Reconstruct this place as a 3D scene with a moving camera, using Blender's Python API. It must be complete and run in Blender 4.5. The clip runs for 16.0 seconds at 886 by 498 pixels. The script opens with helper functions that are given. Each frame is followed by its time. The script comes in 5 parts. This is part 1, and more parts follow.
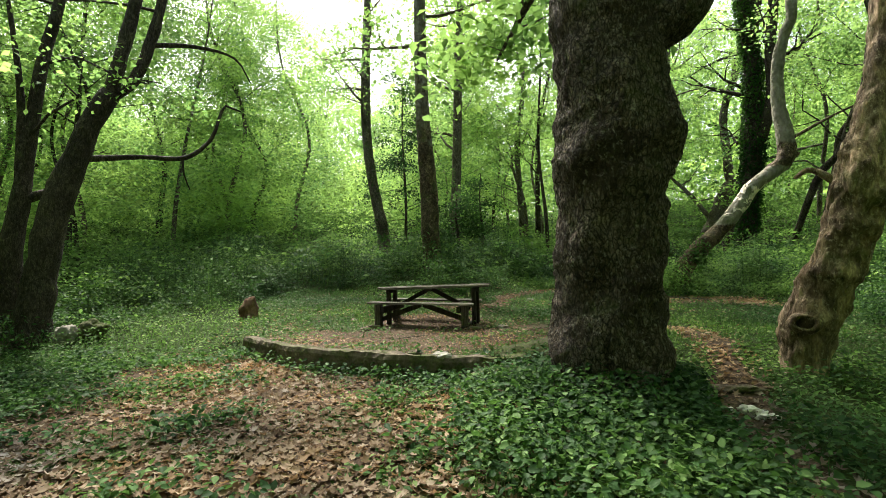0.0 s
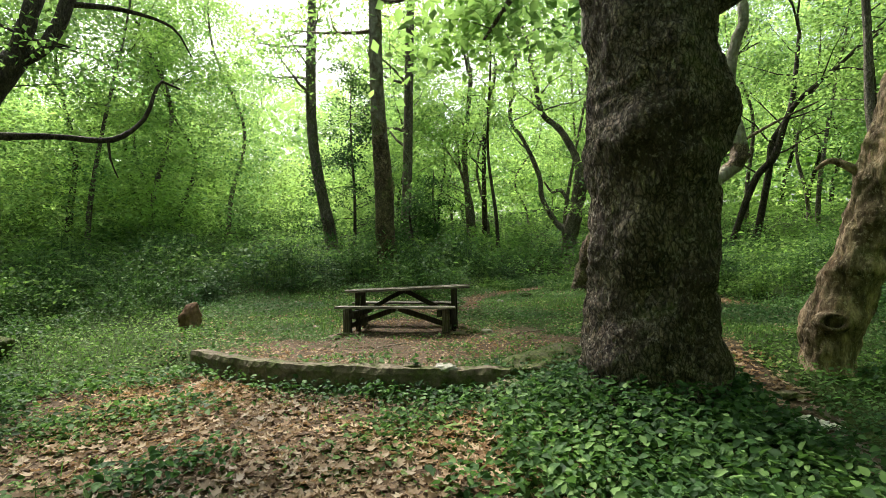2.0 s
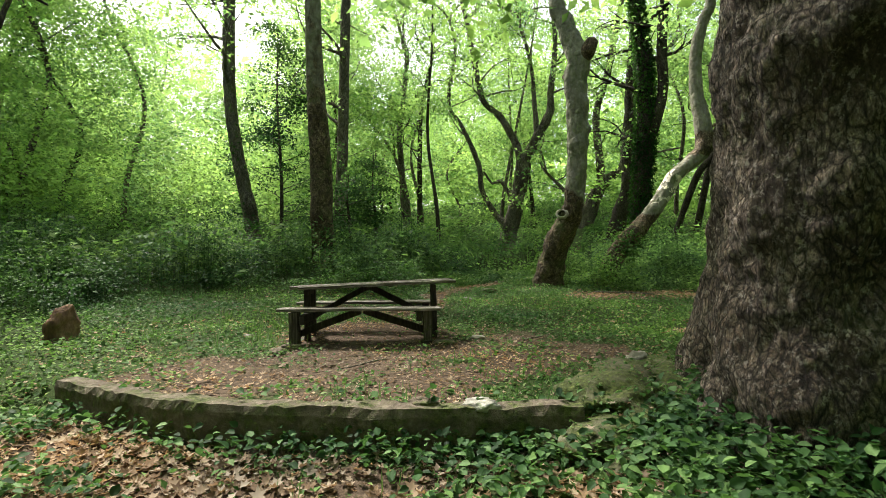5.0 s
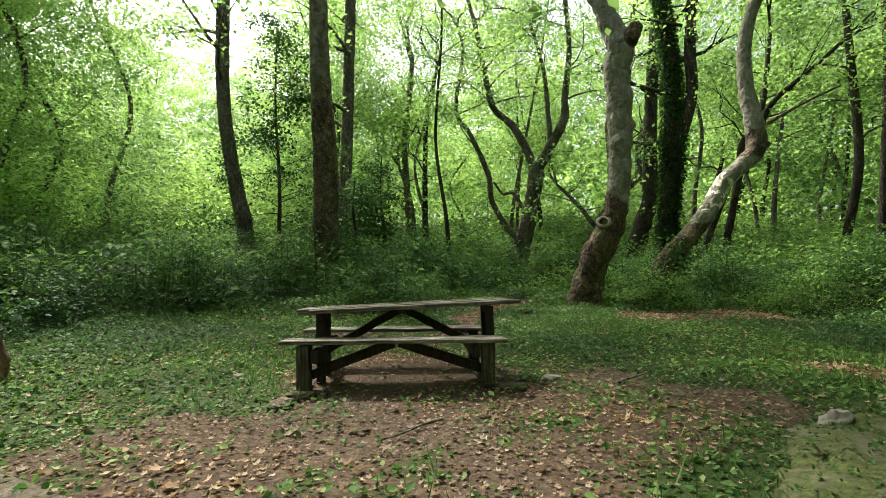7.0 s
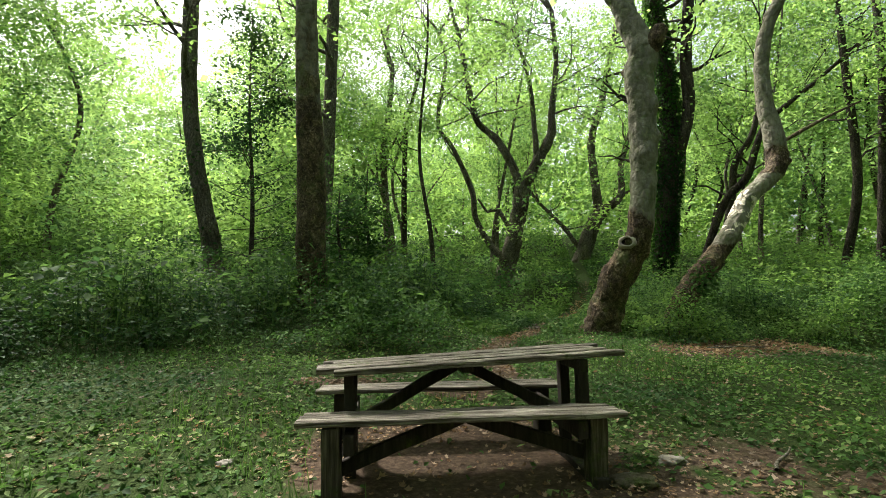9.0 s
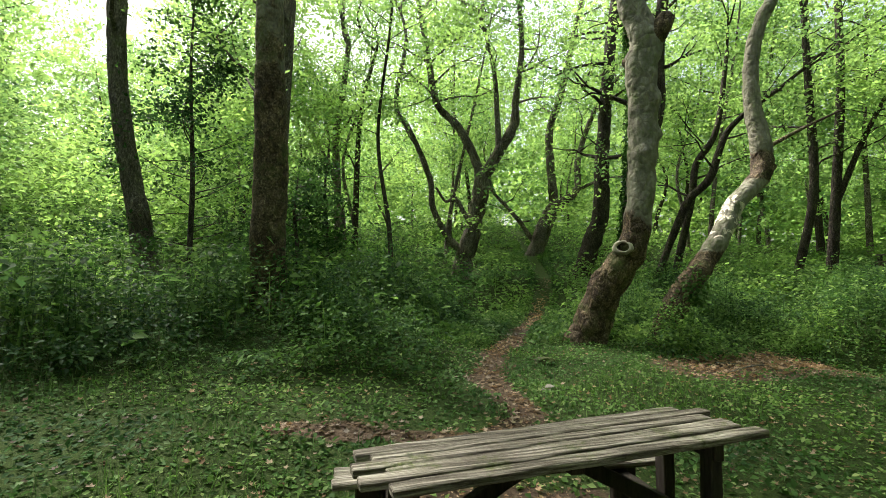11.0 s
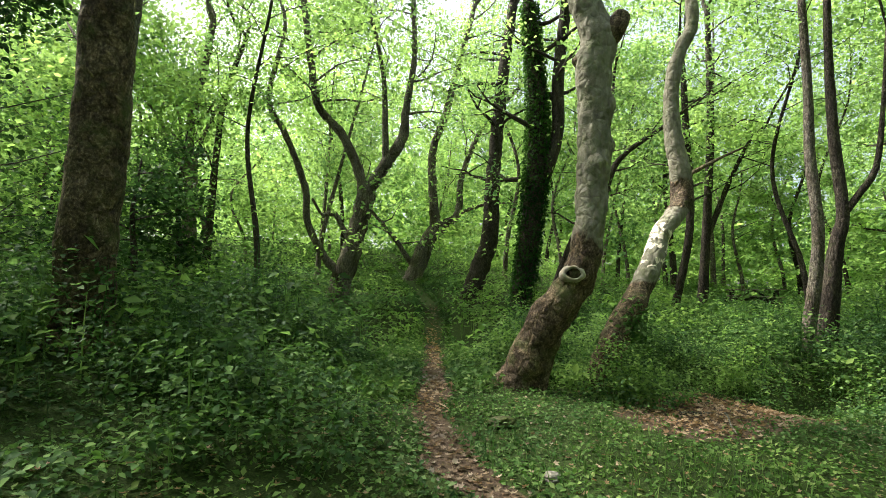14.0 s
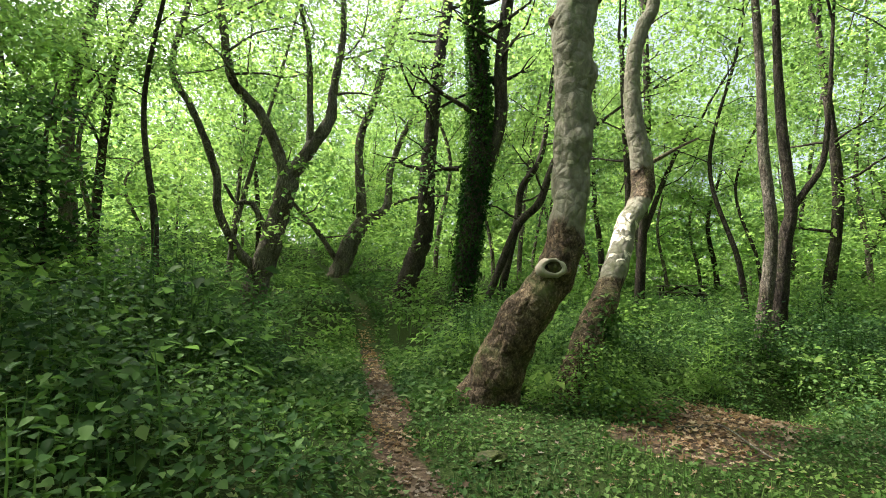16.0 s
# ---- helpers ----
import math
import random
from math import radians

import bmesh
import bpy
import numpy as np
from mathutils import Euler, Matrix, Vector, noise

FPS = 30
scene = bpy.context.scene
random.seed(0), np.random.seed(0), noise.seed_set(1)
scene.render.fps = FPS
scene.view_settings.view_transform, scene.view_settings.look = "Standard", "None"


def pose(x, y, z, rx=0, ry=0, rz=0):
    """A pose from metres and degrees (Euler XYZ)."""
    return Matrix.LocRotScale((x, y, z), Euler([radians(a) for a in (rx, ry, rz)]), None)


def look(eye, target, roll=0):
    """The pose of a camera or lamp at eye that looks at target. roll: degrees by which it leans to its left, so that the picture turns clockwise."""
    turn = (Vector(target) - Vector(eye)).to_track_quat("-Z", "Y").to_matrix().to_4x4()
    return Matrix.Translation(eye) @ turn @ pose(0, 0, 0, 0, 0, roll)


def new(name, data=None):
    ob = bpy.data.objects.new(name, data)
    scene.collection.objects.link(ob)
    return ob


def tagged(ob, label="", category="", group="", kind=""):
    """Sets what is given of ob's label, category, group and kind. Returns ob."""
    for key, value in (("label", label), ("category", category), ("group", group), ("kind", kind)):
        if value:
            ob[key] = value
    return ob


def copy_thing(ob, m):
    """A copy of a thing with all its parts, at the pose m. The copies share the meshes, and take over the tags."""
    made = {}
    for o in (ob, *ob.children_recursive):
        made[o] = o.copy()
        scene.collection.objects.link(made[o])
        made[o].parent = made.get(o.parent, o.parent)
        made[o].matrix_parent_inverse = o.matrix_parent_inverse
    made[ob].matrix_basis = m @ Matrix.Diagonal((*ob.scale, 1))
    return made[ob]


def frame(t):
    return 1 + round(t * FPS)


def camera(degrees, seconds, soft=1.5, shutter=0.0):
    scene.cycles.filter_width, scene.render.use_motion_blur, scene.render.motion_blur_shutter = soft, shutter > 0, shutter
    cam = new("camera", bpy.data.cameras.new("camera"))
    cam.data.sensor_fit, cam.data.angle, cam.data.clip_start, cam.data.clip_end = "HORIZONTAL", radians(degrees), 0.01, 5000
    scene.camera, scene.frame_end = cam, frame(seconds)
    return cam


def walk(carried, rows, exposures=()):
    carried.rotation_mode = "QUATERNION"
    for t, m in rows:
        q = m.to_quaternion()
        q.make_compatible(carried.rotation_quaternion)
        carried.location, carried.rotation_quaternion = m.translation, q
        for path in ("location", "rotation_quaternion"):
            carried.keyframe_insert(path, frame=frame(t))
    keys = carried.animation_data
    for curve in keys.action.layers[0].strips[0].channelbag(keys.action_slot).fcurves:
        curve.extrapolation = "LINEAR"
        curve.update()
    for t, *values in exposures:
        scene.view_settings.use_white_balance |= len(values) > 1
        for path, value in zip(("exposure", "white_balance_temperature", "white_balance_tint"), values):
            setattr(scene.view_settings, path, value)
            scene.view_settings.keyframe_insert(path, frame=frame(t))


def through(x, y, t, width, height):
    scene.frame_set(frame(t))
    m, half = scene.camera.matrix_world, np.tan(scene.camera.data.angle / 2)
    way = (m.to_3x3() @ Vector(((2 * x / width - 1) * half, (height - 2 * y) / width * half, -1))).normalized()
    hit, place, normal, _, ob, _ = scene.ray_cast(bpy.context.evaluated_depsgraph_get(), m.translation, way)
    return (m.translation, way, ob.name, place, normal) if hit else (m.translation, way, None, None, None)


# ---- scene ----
cam = camera(81.87, 16.0, soft=0.8)
# seconds, x, y, z, yaw, pitch, roll
ROWS = [
    (0.0, 0.191, 0.085, 1.183, 0.46, 1.69, 1.30),
    (0.5, -0.021, 0.423, 1.144, -0.60, 1.78, 1.10),
    (1.0, -0.165, 0.652, 1.214, -2.32, 1.69, 1.20),
    (1.5, -0.374, 0.826, 1.173, -4.65, 1.55, 1.30),
    (2.0, -0.560, 0.992, 1.152, -7.10, 1.75, 1.60),
    (2.5, -0.728, 1.349, 1.107, -9.65, 1.72, 1.40),
    (3.0, -0.822, 1.638, 1.156, -11.98, 1.38, 1.40),
    (3.5, -0.962, 1.893, 1.165, -14.06, 1.15, 1.40),
    (4.0, -1.066, 2.144, 1.143, -15.37, 0.74, 1.70),
    (4.2, -1.080, 2.301, 1.128, -15.79, 0.63, 1.60),
    (6.5, -1.150, 4.504, 1.016, -16.52, 2.61, 1.50),
    (7.0, -1.235, 4.879, 1.045, -16.88, 2.95, 1.50),
    (7.5, -1.347, 5.258, 1.132, -17.91, 3.67, 1.40),
    (8.0, -1.417, 5.653, 1.123, -18.61, 4.62, 1.30),
    (8.5, -1.487, 6.096, 1.236, -19.74, 5.05, 1.30),
    (9.0, -1.579, 6.478, 1.233, -20.96, 4.82, 1.40),
    (9.2, -1.635, 6.665, 1.214, -21.58, 4.99, 1.30),
    (11.5, -1.866, 8.181, 1.654, -30.03, 2.72, -0.20),
    (12.0, -1.816, 8.574, 1.653, -32.30, 3.30, -0.20),
    (12.5, -1.747, 9.029, 1.657, -35.55, 3.90, -0.10),
    (13.0, -1.696, 9.425, 1.672, -38.61, 4.53, -0.10),
    (13.5, -1.598, 9.870, 1.663, -41.17, 5.11, -0.60),
    (14.0, -1.480, 10.293, 1.657, -44.35, 5.88, -1.20),
    (14.5, -1.429, 10.670, 1.668, -47.00, 6.29, -1.10),
    (15.0, -1.234, 11.052, 1.642, -49.63, 6.17, -1.00),
    (15.5, -1.023, 11.372, 1.693, -51.82, 5.91, -0.90),
    (16.0, -0.782, 11.682, 1.683, -53.48, 5.74, -0.70),
]
walk(cam, [(t, pose(x, y, z, 90 + pitch, roll, yaw)) for t, x, y, z, yaw, pitch, roll in ROWS],
     [(0.0, 1.3), (4.2, 1.35), (6.5, 1.25), (8.5, 1.12), (9.2, 1.12), (11.5, 1.3), (13.0, 1.4), (16.0, 1.42)])

# ---- sky, sun, exposure ----
SUN_EL, SUN_AZ = 54.0, -20.0
world = bpy.data.worlds.new("sky")
world.use_nodes = True
scene.world = world
wn = world.node_tree
sky = wn.nodes.new("ShaderNodeTexSky")
sky.sky_type, sky.sun_disc = "NISHITA", False
sky.sun_elevation, sky.sun_rotation = radians(SUN_EL), radians(SUN_AZ)
sky.air_density, sky.dust_density, sky.ozone_density = 1.0, 6.0, 1.0
wn.nodes["Background"].inputs["Strength"].default_value = 0.15
haze = wn.nodes.new("ShaderNodeHueSaturation")
haze.inputs["Saturation"].default_value = 0.65
wn.links.new(sky.outputs[0], haze.inputs["Color"])
wn.links.new(haze.outputs[0], wn.nodes["Background"].inputs["Color"])
sun_data = bpy.data.lights.new("sun", "SUN")
sun_data.energy, sun_data.angle, sun_data.color = 4.2, radians(5.0), (1.0, 0.95, 0.86)
sun = new("sun", sun_data)
to_sun = Vector((math.sin(radians(SUN_AZ)) * math.cos(radians(SUN_EL)), math.cos(radians(SUN_AZ)) * math.cos(radians(SUN_EL)), math.sin(radians(SUN_EL))))
sun.matrix_world = look(to_sun * 60, (0, 0, 0))

rng = np.random.default_rng(7)


# ---- materials ----
def nodes_of(name):
    m = bpy.data.materials.new(name)
    m.use_nodes = True
    return m, m.node_tree.nodes, m.node_tree.links, m.node_tree.nodes["Principled BSDF"]


def ramp(nodes, links, fac, stops):
    r = nodes.new("ShaderNodeValToRGB")
    e = r.color_ramp.elements
    while len(e) < len(stops):
        e.new(0.5)
    for k, (p, c) in zip(e, stops):
        k.position, k.color = p, (*c, 1)
    links.new(fac, r.inputs[0])
    return r.outputs[0]


def coords(nodes, links, scale=(1, 1, 1)):
    tc, mp = nodes.new("ShaderNodeTexCoord"), nodes.new("ShaderNodeMapping")
    mp.inputs["Scale"].default_value = scale
    links.new(tc.outputs["Object"], mp.inputs[0])
    return mp.outputs[0]


def noise_tex(nodes, links, vec, scale, detail=6, rough=0.6, distort=0.0):
    n = nodes.new("ShaderNodeTexNoise")
    for k, v in (("Scale", scale), ("Detail", detail), ("Roughness", rough), ("Distortion", distort)):
        n.inputs[k].default_value = v
    links.new(vec, n.inputs["Vector"])
    return n.outputs["Fac"]


def mixed(nodes, links, fac, a, b, mode="MIX"):
    m = nodes.new("ShaderNodeMix")
    m.data_type, m.blend_type = "RGBA", mode
    for sock, v in ((m.inputs[0], fac), (m.inputs[6], a), (m.inputs[7], b)):
        if isinstance(v, (int, float)):
            sock.default_value = v
        elif isinstance(v, tuple):
            sock.default_value = (*v, 1)
        else:
            links.new(v, sock)
    return m.outputs[2]


def bump(nodes, links, height, strength, distance, bsdf, before=None):
    b = nodes.new("ShaderNodeBump")
    b.inputs["Strength"].default_value, b.inputs["Distance"].default_value = strength, distance
    links.new(height, b.inputs["Height"])
    if before:
        links.new(before, b.inputs["Normal"])
    links.new(b.outputs[0], bsdf.inputs["Normal"])
    return b.outputs[0]


def leaf_material(name, stops, through, gloss=0.6, share=0.5):
    """stops: reflected colours over the leaves' own random number; through: colour of the light that passes."""
    m, n, l, b = nodes_of(name)
    geo = n.new("ShaderNodeNewGeometry")
    col = ramp(n, l, geo.outputs["Random Per Island"], stops)
    # broad shaded and lit patches of foliage, put into both leaf colours
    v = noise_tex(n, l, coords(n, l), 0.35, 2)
    shade_tone = ramp(n, l, v, [(0.34, (0.42, 0.5, 0.6)), (0.66, (1.35, 1.27, 1.05))])
    col = mixed(n, l, 1.0, col, shade_tone, "MULTIPLY")
    l.new(col, b.inputs["Base Color"])
    b.inputs["Roughness"].default_value = gloss
    b.inputs["Specular IOR Level"].default_value = 0.06
    tr, mx = n.new("ShaderNodeBsdfTranslucent"), n.new("ShaderNodeMixShader")
    l.new(mixed(n, l, 1.0, shade_tone, through, "MULTIPLY"), tr.inputs[0])
    mx.inputs[0].default_value = share
    l.new(b.outputs[0], mx.inputs[1])
    l.new(tr.outputs[0], mx.inputs[2])
    l.new(mx.outputs[0], n["Material Output"].inputs[0])
    return m


def bark_material(name, dark, mid, light, plate=9.0, moss=0.3, pale=None, depth=0.03, stretch=0.42, flakes=1.9, stains=0.0, cracks=0.45):
    m, n, l, b = nodes_of(name)
    vec = coords(n, l, (1, 1, stretch))
    warp = n.new("ShaderNodeTexNoise")
    warp.inputs["Scale"].default_value = 5.0
    l.new(vec, warp.inputs["Vector"])
    wv = mixed(n, l, 0.12, vec, warp.outputs["Color"], "ADD")
    vo = n.new("ShaderNodeTexVoronoi")
    vo.feature = "DISTANCE_TO_EDGE"
    vo.inputs["Scale"].default_value = plate
    l.new(wv, vo.inputs["Vector"])
    fine = noise_tex(n, l, vec, plate * 5, 8, 0.7)
    broad = noise_tex(n, l, coords(n, l), 1.3, 4, 0.6)
    col = ramp(n, l, fine, [(0.32, dark), (0.52, mid), (0.72, light)])
    crack = ramp(n, l, vo.outputs["Distance"], [(0.0, (0.4 - 0.3 * (cracks > 0.5), 0.38 - 0.29 * (cracks > 0.5), 0.35 - 0.27 * (cracks > 0.5))), (0.1 + 0.08 * (cracks > 0.5), (1, 1, 1))])
    flake = noise_tex(n, l, wv, plate * flakes, 6, 0.72, 0.8)
    col = mixed(n, l, cracks, col, crack, "MULTIPLY")
    col = mixed(n, l, 1.0, col, ramp(n, l, flake, [(0.38, (0.5, 0.48, 0.46)), (0.5, (1, 1, 1)), (0.62, (2.0, 1.95, 1.9))]), "MULTIPLY")
    stain = noise_tex(n, l, coords(n, l, (1, 1, 0.5)), 2.1, 5, 0.7, 0.5)
    col = mixed(n, l, 1.0, col, ramp(n, l, stain, [(0.36, (0.5, 0.45, 0.41)), (0.52, (1, 1, 1))]), "MULTIPLY")
    col = mixed(n, l, 1.0, col, ramp(n, l, broad, [(0.3, (0.6, 0.57, 0.54)), (0.7, (1.2, 1.15, 1.1))]), "MULTIPLY")
    if pale:
        at = n.new("ShaderNodeAttribute")
        at.attribute_name = "peel"
        blot = noise_tex(n, l, coords(n, l, (1, 1, 0.7)), 4.2, 4, 0.55, 0.8)

        def above(level, blend, share):
            m1 = n.new("ShaderNodeMath")
            m1.operation = "MULTIPLY_ADD"
            l.new(blot, m1.inputs[0])
            m1.inputs[1].default_value = share
            l.new(at.outputs["Fac"], m1.inputs[2])
            half = n.new("ShaderNodeMath")
            half.operation = "MULTIPLY"
            l.new(m1.outputs[0], half.inputs[0])
            half.inputs[1].default_value = 0.5
            return ramp(n, l, half.outputs[0], [((level + share / 2 - blend) / 2, (0, 0, 0)), ((level + share / 2 + blend) / 2, (1, 1, 1))])

        skin = ramp(n, l, noise_tex(n, l, coords(n, l, (1, 1, 0.5)), 9.0, 7, 0.65), [(0.3, (0.12, 0.108, 0.078)), (0.5, (0.2, 0.188, 0.14)), (0.7, (0.29, 0.275, 0.22))])
        col = mixed(n, l, above(0.34, 0.04, 0.3), col, skin)
        col = mixed(n, l, above(0.8, 0.012, 0.9), col, pale)
    if moss:
        g = noise_tex(n, l, coords(n, l), 2.6, 5, 0.65)
        col = mixed(n, l, ramp(n, l, g, [(0.62 - moss * 0.25, (0, 0, 0)), (0.8 - moss * 0.2, (0.75, 0.75, 0.75))]), col, (0.07, 0.095, 0.025))
    if stains:
        g = noise_tex(n, l, coords(n, l, (1, 1, 0.45)), 2.1, 6, 0.62)
        col = mixed(n, l, ramp(n, l, g, [(0.6 - stains * 0.1, (0, 0, 0)), (0.67 - stains * 0.06, (0.8, 0.8, 0.8))]), col, ramp(n, l, fine, [(0.3, (0.012, 0.008, 0.006)), (0.7, (0.07, 0.046, 0.032))]))
        spots = noise_tex(n, l, coords(n, l, (1, 1, 0.8)), 26.0, 9, 0.75)
        col = mixed(n, l, ramp(n, l, spots, [(0.54, (0, 0, 0)), (0.64, (0.75, 0.75, 0.75))]), col, light)
    l.new(col, b.inputs["Base Color"])
    b.inputs["Roughness"].default_value = 0.88
    b.inputs["Specular IOR Level"].default_value = 0.25
    first = bump(n, l, ramp(n, l, vo.outputs["Distance"], [(0.0, (0, 0, 0)), (0.3, (1, 1, 1))]), 0.9, depth, b)
    second = bump(n, l, flake, 1.0, depth, b, first)
    bump(n, l, fine, 0.8, depth * 0.6, b, second)
    return m


def rough_material(name, stops, scale, bumps=0.02, moss=0.0, rough=0.9, stretch=(1, 1, 1)):
    m, n, l, b = nodes_of(name)
    v = coords(n, l, stretch)
    f = noise_tex(n, l, v, scale, 10, 0.68)
    col = ramp(n, l, f, stops)
    big = noise_tex(n, l, coords(n, l), 1.7, 4)
    col = mixed(n, l, 1.0, col, ramp(n, l, big, [(0.3, (0.72, 0.7, 0.68)), (0.7, (1.15, 1.15, 1.12))]), "MULTIPLY")
    if moss:
        g = noise_tex(n, l, coords(n, l), 4.5, 6, 0.7)
        col = mixed(n, l, ramp(n, l, g, [(0.62 - moss * 0.3, (0, 0, 0)), (0.72 - moss * 0.2, (0.9, 0.9, 0.9))]), col, ramp(n, l, noise_tex(n, l, coords(n, l), 26.0, 8, 0.7), [(0.3, (0.012, 0.016, 0.006)), (0.5, (0.045, 0.06, 0.014)), (0.72, (0.12, 0.15, 0.035))]))
    l.new(col, b.inputs["Base Color"])
    b.inputs["Roughness"].default_value = rough
    b.inputs["Specular IOR Level"].default_value = 0.15
    bump(n, l, f, 0.9, bumps, b)
    return m


BARK_BIG = bark_material("bark_rugged", (0.06, 0.046, 0.036), (0.2, 0.168, 0.14), (0.46, 0.415, 0.365), 24.0, 0.22, depth=0.05, stretch=0.5, flakes=0.9, stains=0.85, cracks=0.95)
BARK = bark_material("bark_grey", (0.055, 0.048, 0.04), (0.15, 0.137, 0.118), (0.28, 0.262, 0.235), 14.0, 0.22, depth=0.02)
BARK_DARK = bark_material("bark_dark", (0.025, 0.02, 0.017), (0.06, 0.052, 0.043), (0.12, 0.105, 0.09), 14.0, 0.15, depth=0.02)
BARK_PLANE = bark_material("bark_plane", (0.035, 0.026, 0.018), (0.12, 0.092, 0.06), (0.32, 0.27, 0.2), 7.0, 0.42, (0.8, 0.71, 0.58), 0.02, 0.85, 1.3)
BARK_DEAD = bark_material("bark_weathered", (0.09, 0.066, 0.042), (0.28, 0.215, 0.145), (0.52, 0.43, 0.31), 5.0, 0.3, depth=0.03, stretch=0.35, flakes=1.0, stains=0.25)
HEALED = rough_material("healed_wood", [(0.25, (0.25, 0.22, 0.17)), (0.55, (0.45, 0.41, 0.34)), (0.8, (0.6, 0.56, 0.48))], 12.0, 0.01)
PLANK_TONES = [(0.32, (0.018, 0.015, 0.012)), (0.46, (0.085, 0.075, 0.06)), (0.56, (0.2, 0.185, 0.155)), (0.7, (0.42, 0.4, 0.35))]
GREY_WOOD = rough_material("weathered_wood", PLANK_TONES, 7.0, 0.02, 0.2, 0.8, (0.25, 7, 7))
POST_WOOD = rough_material("weathered_post_wood", [(0.3, (0.016, 0.013, 0.011)), (0.5, (0.07, 0.06, 0.048)), (0.7, (0.2, 0.18, 0.15))], 7.0, 0.02, 0.25, 0.8, (7, 7, 0.3))
# darker wood with shade in its colour, for table undersides and hollows
DARK_WOOD = rough_material("dark_shaded_wood", [(0.25, (0.012, 0.01, 0.009)), (0.55, (0.04, 0.034, 0.029)), (0.8, (0.09, 0.08, 0.068))], 9.0, 0.01, 0.1, 0.8, (3, 3, 0.5))
STONE = rough_material("stone", [(0.25, (0.13, 0.12, 0.1)), (0.55, (0.26, 0.245, 0.215)), (0.8, (0.42, 0.4, 0.36))], 9.0, 0.02, 0.25)
CONCRETE = rough_material("old_concrete", [(0.25, (0.05, 0.04, 0.03)), (0.55, (0.14, 0.115, 0.088)), (0.8, (0.27, 0.235, 0.19))], 12.0, 0.04, 0.55)
MOSSY = rough_material("mossy_stone", [(0.25, (0.05, 0.05, 0.035)), (0.55, (0.12, 0.11, 0.08)), (0.8, (0.22, 0.2, 0.16))], 10.0, 0.03, 1.0)
PALE_STONE = rough_material("pale_stone", [(0.25, (0.2, 0.19, 0.17)), (0.55, (0.38, 0.365, 0.33)), (0.8, (0.55, 0.53, 0.49))], 14.0, 0.02, 0.1)
PAPER = rough_material("white_paper", [(0.2, (0.6, 0.58, 0.54)), (0.8, (0.82, 0.81, 0.79))], 14.0, 0.004)
ROTTEN = rough_material("rotten_wood", [(0.3, (0.03, 0.018, 0.012)), (0.5, (0.13, 0.075, 0.045)), (0.72, (0.3, 0.19, 0.12))], 7.0, 0.04, 0.25, 0.9, (1, 1, 0.35))
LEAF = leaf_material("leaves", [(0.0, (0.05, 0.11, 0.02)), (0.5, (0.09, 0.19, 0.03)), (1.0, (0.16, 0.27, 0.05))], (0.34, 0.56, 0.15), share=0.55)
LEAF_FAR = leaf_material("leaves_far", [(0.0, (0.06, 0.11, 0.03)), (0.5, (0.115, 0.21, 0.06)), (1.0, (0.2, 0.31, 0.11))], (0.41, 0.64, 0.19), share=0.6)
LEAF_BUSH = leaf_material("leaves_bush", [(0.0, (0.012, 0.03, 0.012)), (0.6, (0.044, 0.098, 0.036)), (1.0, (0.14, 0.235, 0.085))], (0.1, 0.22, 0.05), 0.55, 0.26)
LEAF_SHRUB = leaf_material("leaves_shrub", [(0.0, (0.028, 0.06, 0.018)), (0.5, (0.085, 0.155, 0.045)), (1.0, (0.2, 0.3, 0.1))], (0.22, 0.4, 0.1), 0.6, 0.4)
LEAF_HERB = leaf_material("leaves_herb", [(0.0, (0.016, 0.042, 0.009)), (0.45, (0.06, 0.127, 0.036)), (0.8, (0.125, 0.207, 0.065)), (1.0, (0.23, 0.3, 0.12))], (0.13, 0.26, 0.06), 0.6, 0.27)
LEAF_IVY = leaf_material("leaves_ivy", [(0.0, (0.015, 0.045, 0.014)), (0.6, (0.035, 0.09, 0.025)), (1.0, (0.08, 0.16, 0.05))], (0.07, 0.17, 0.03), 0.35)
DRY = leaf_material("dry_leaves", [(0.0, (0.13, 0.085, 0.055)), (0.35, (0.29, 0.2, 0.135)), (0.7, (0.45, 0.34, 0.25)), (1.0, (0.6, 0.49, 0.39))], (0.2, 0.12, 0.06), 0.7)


# ---- the lie of the land ----
def sstep(a, b, v):
    t = np.clip((np.asarray(v, float) - a) / (b - a), 0, 1)
    return t * t * (3 - 2 * t)


def wob(x, y, s, k=0.0):
    """Smooth uneven field, about -1 to 1."""
    x, y = np.asarray(x, float) / s, np.asarray(y, float) / s
    return (np.sin(1.7 * x + 0.6 * y + k) + np.sin(-0.8 * x + 1.9 * y + 2.1 * k + 1) + np.sin(2.9 * x - 2.3 * y + k * 3.3 + 2) * 0.6 + np.sin(4.1 * x + 3.7 * y + k + 4) * 0.4) / 3.0


KERB = [(-3.1, 8.5), (-2.42, 7.8), (-1.72, 7.2), (-0.75, 6.66), (-0.1, 6.42), (0.35, 6.28), (0.75, 6.12)]


def kerb_y(x):
    return np.interp(x, [p[0] for p in KERB], [p[1] for p in KERB])


PATH = [(-0.9, 12.6), (0.6, 11.6), (1.3, 12.0), (1.55, 12.8), (1.85, 13.6), (2.7, 14.7), (4.5, 16.6), (8.4, 20.7), (11.5, 24.2), (16.0, 31.0), (26.0, 47.0)]
SIDE_PATH = [(2.6, 1.5), (2.55, 3.5), (2.75, 4.6), (3.35, 5.7), (3.9, 7.3), (4.2, 9.0)]


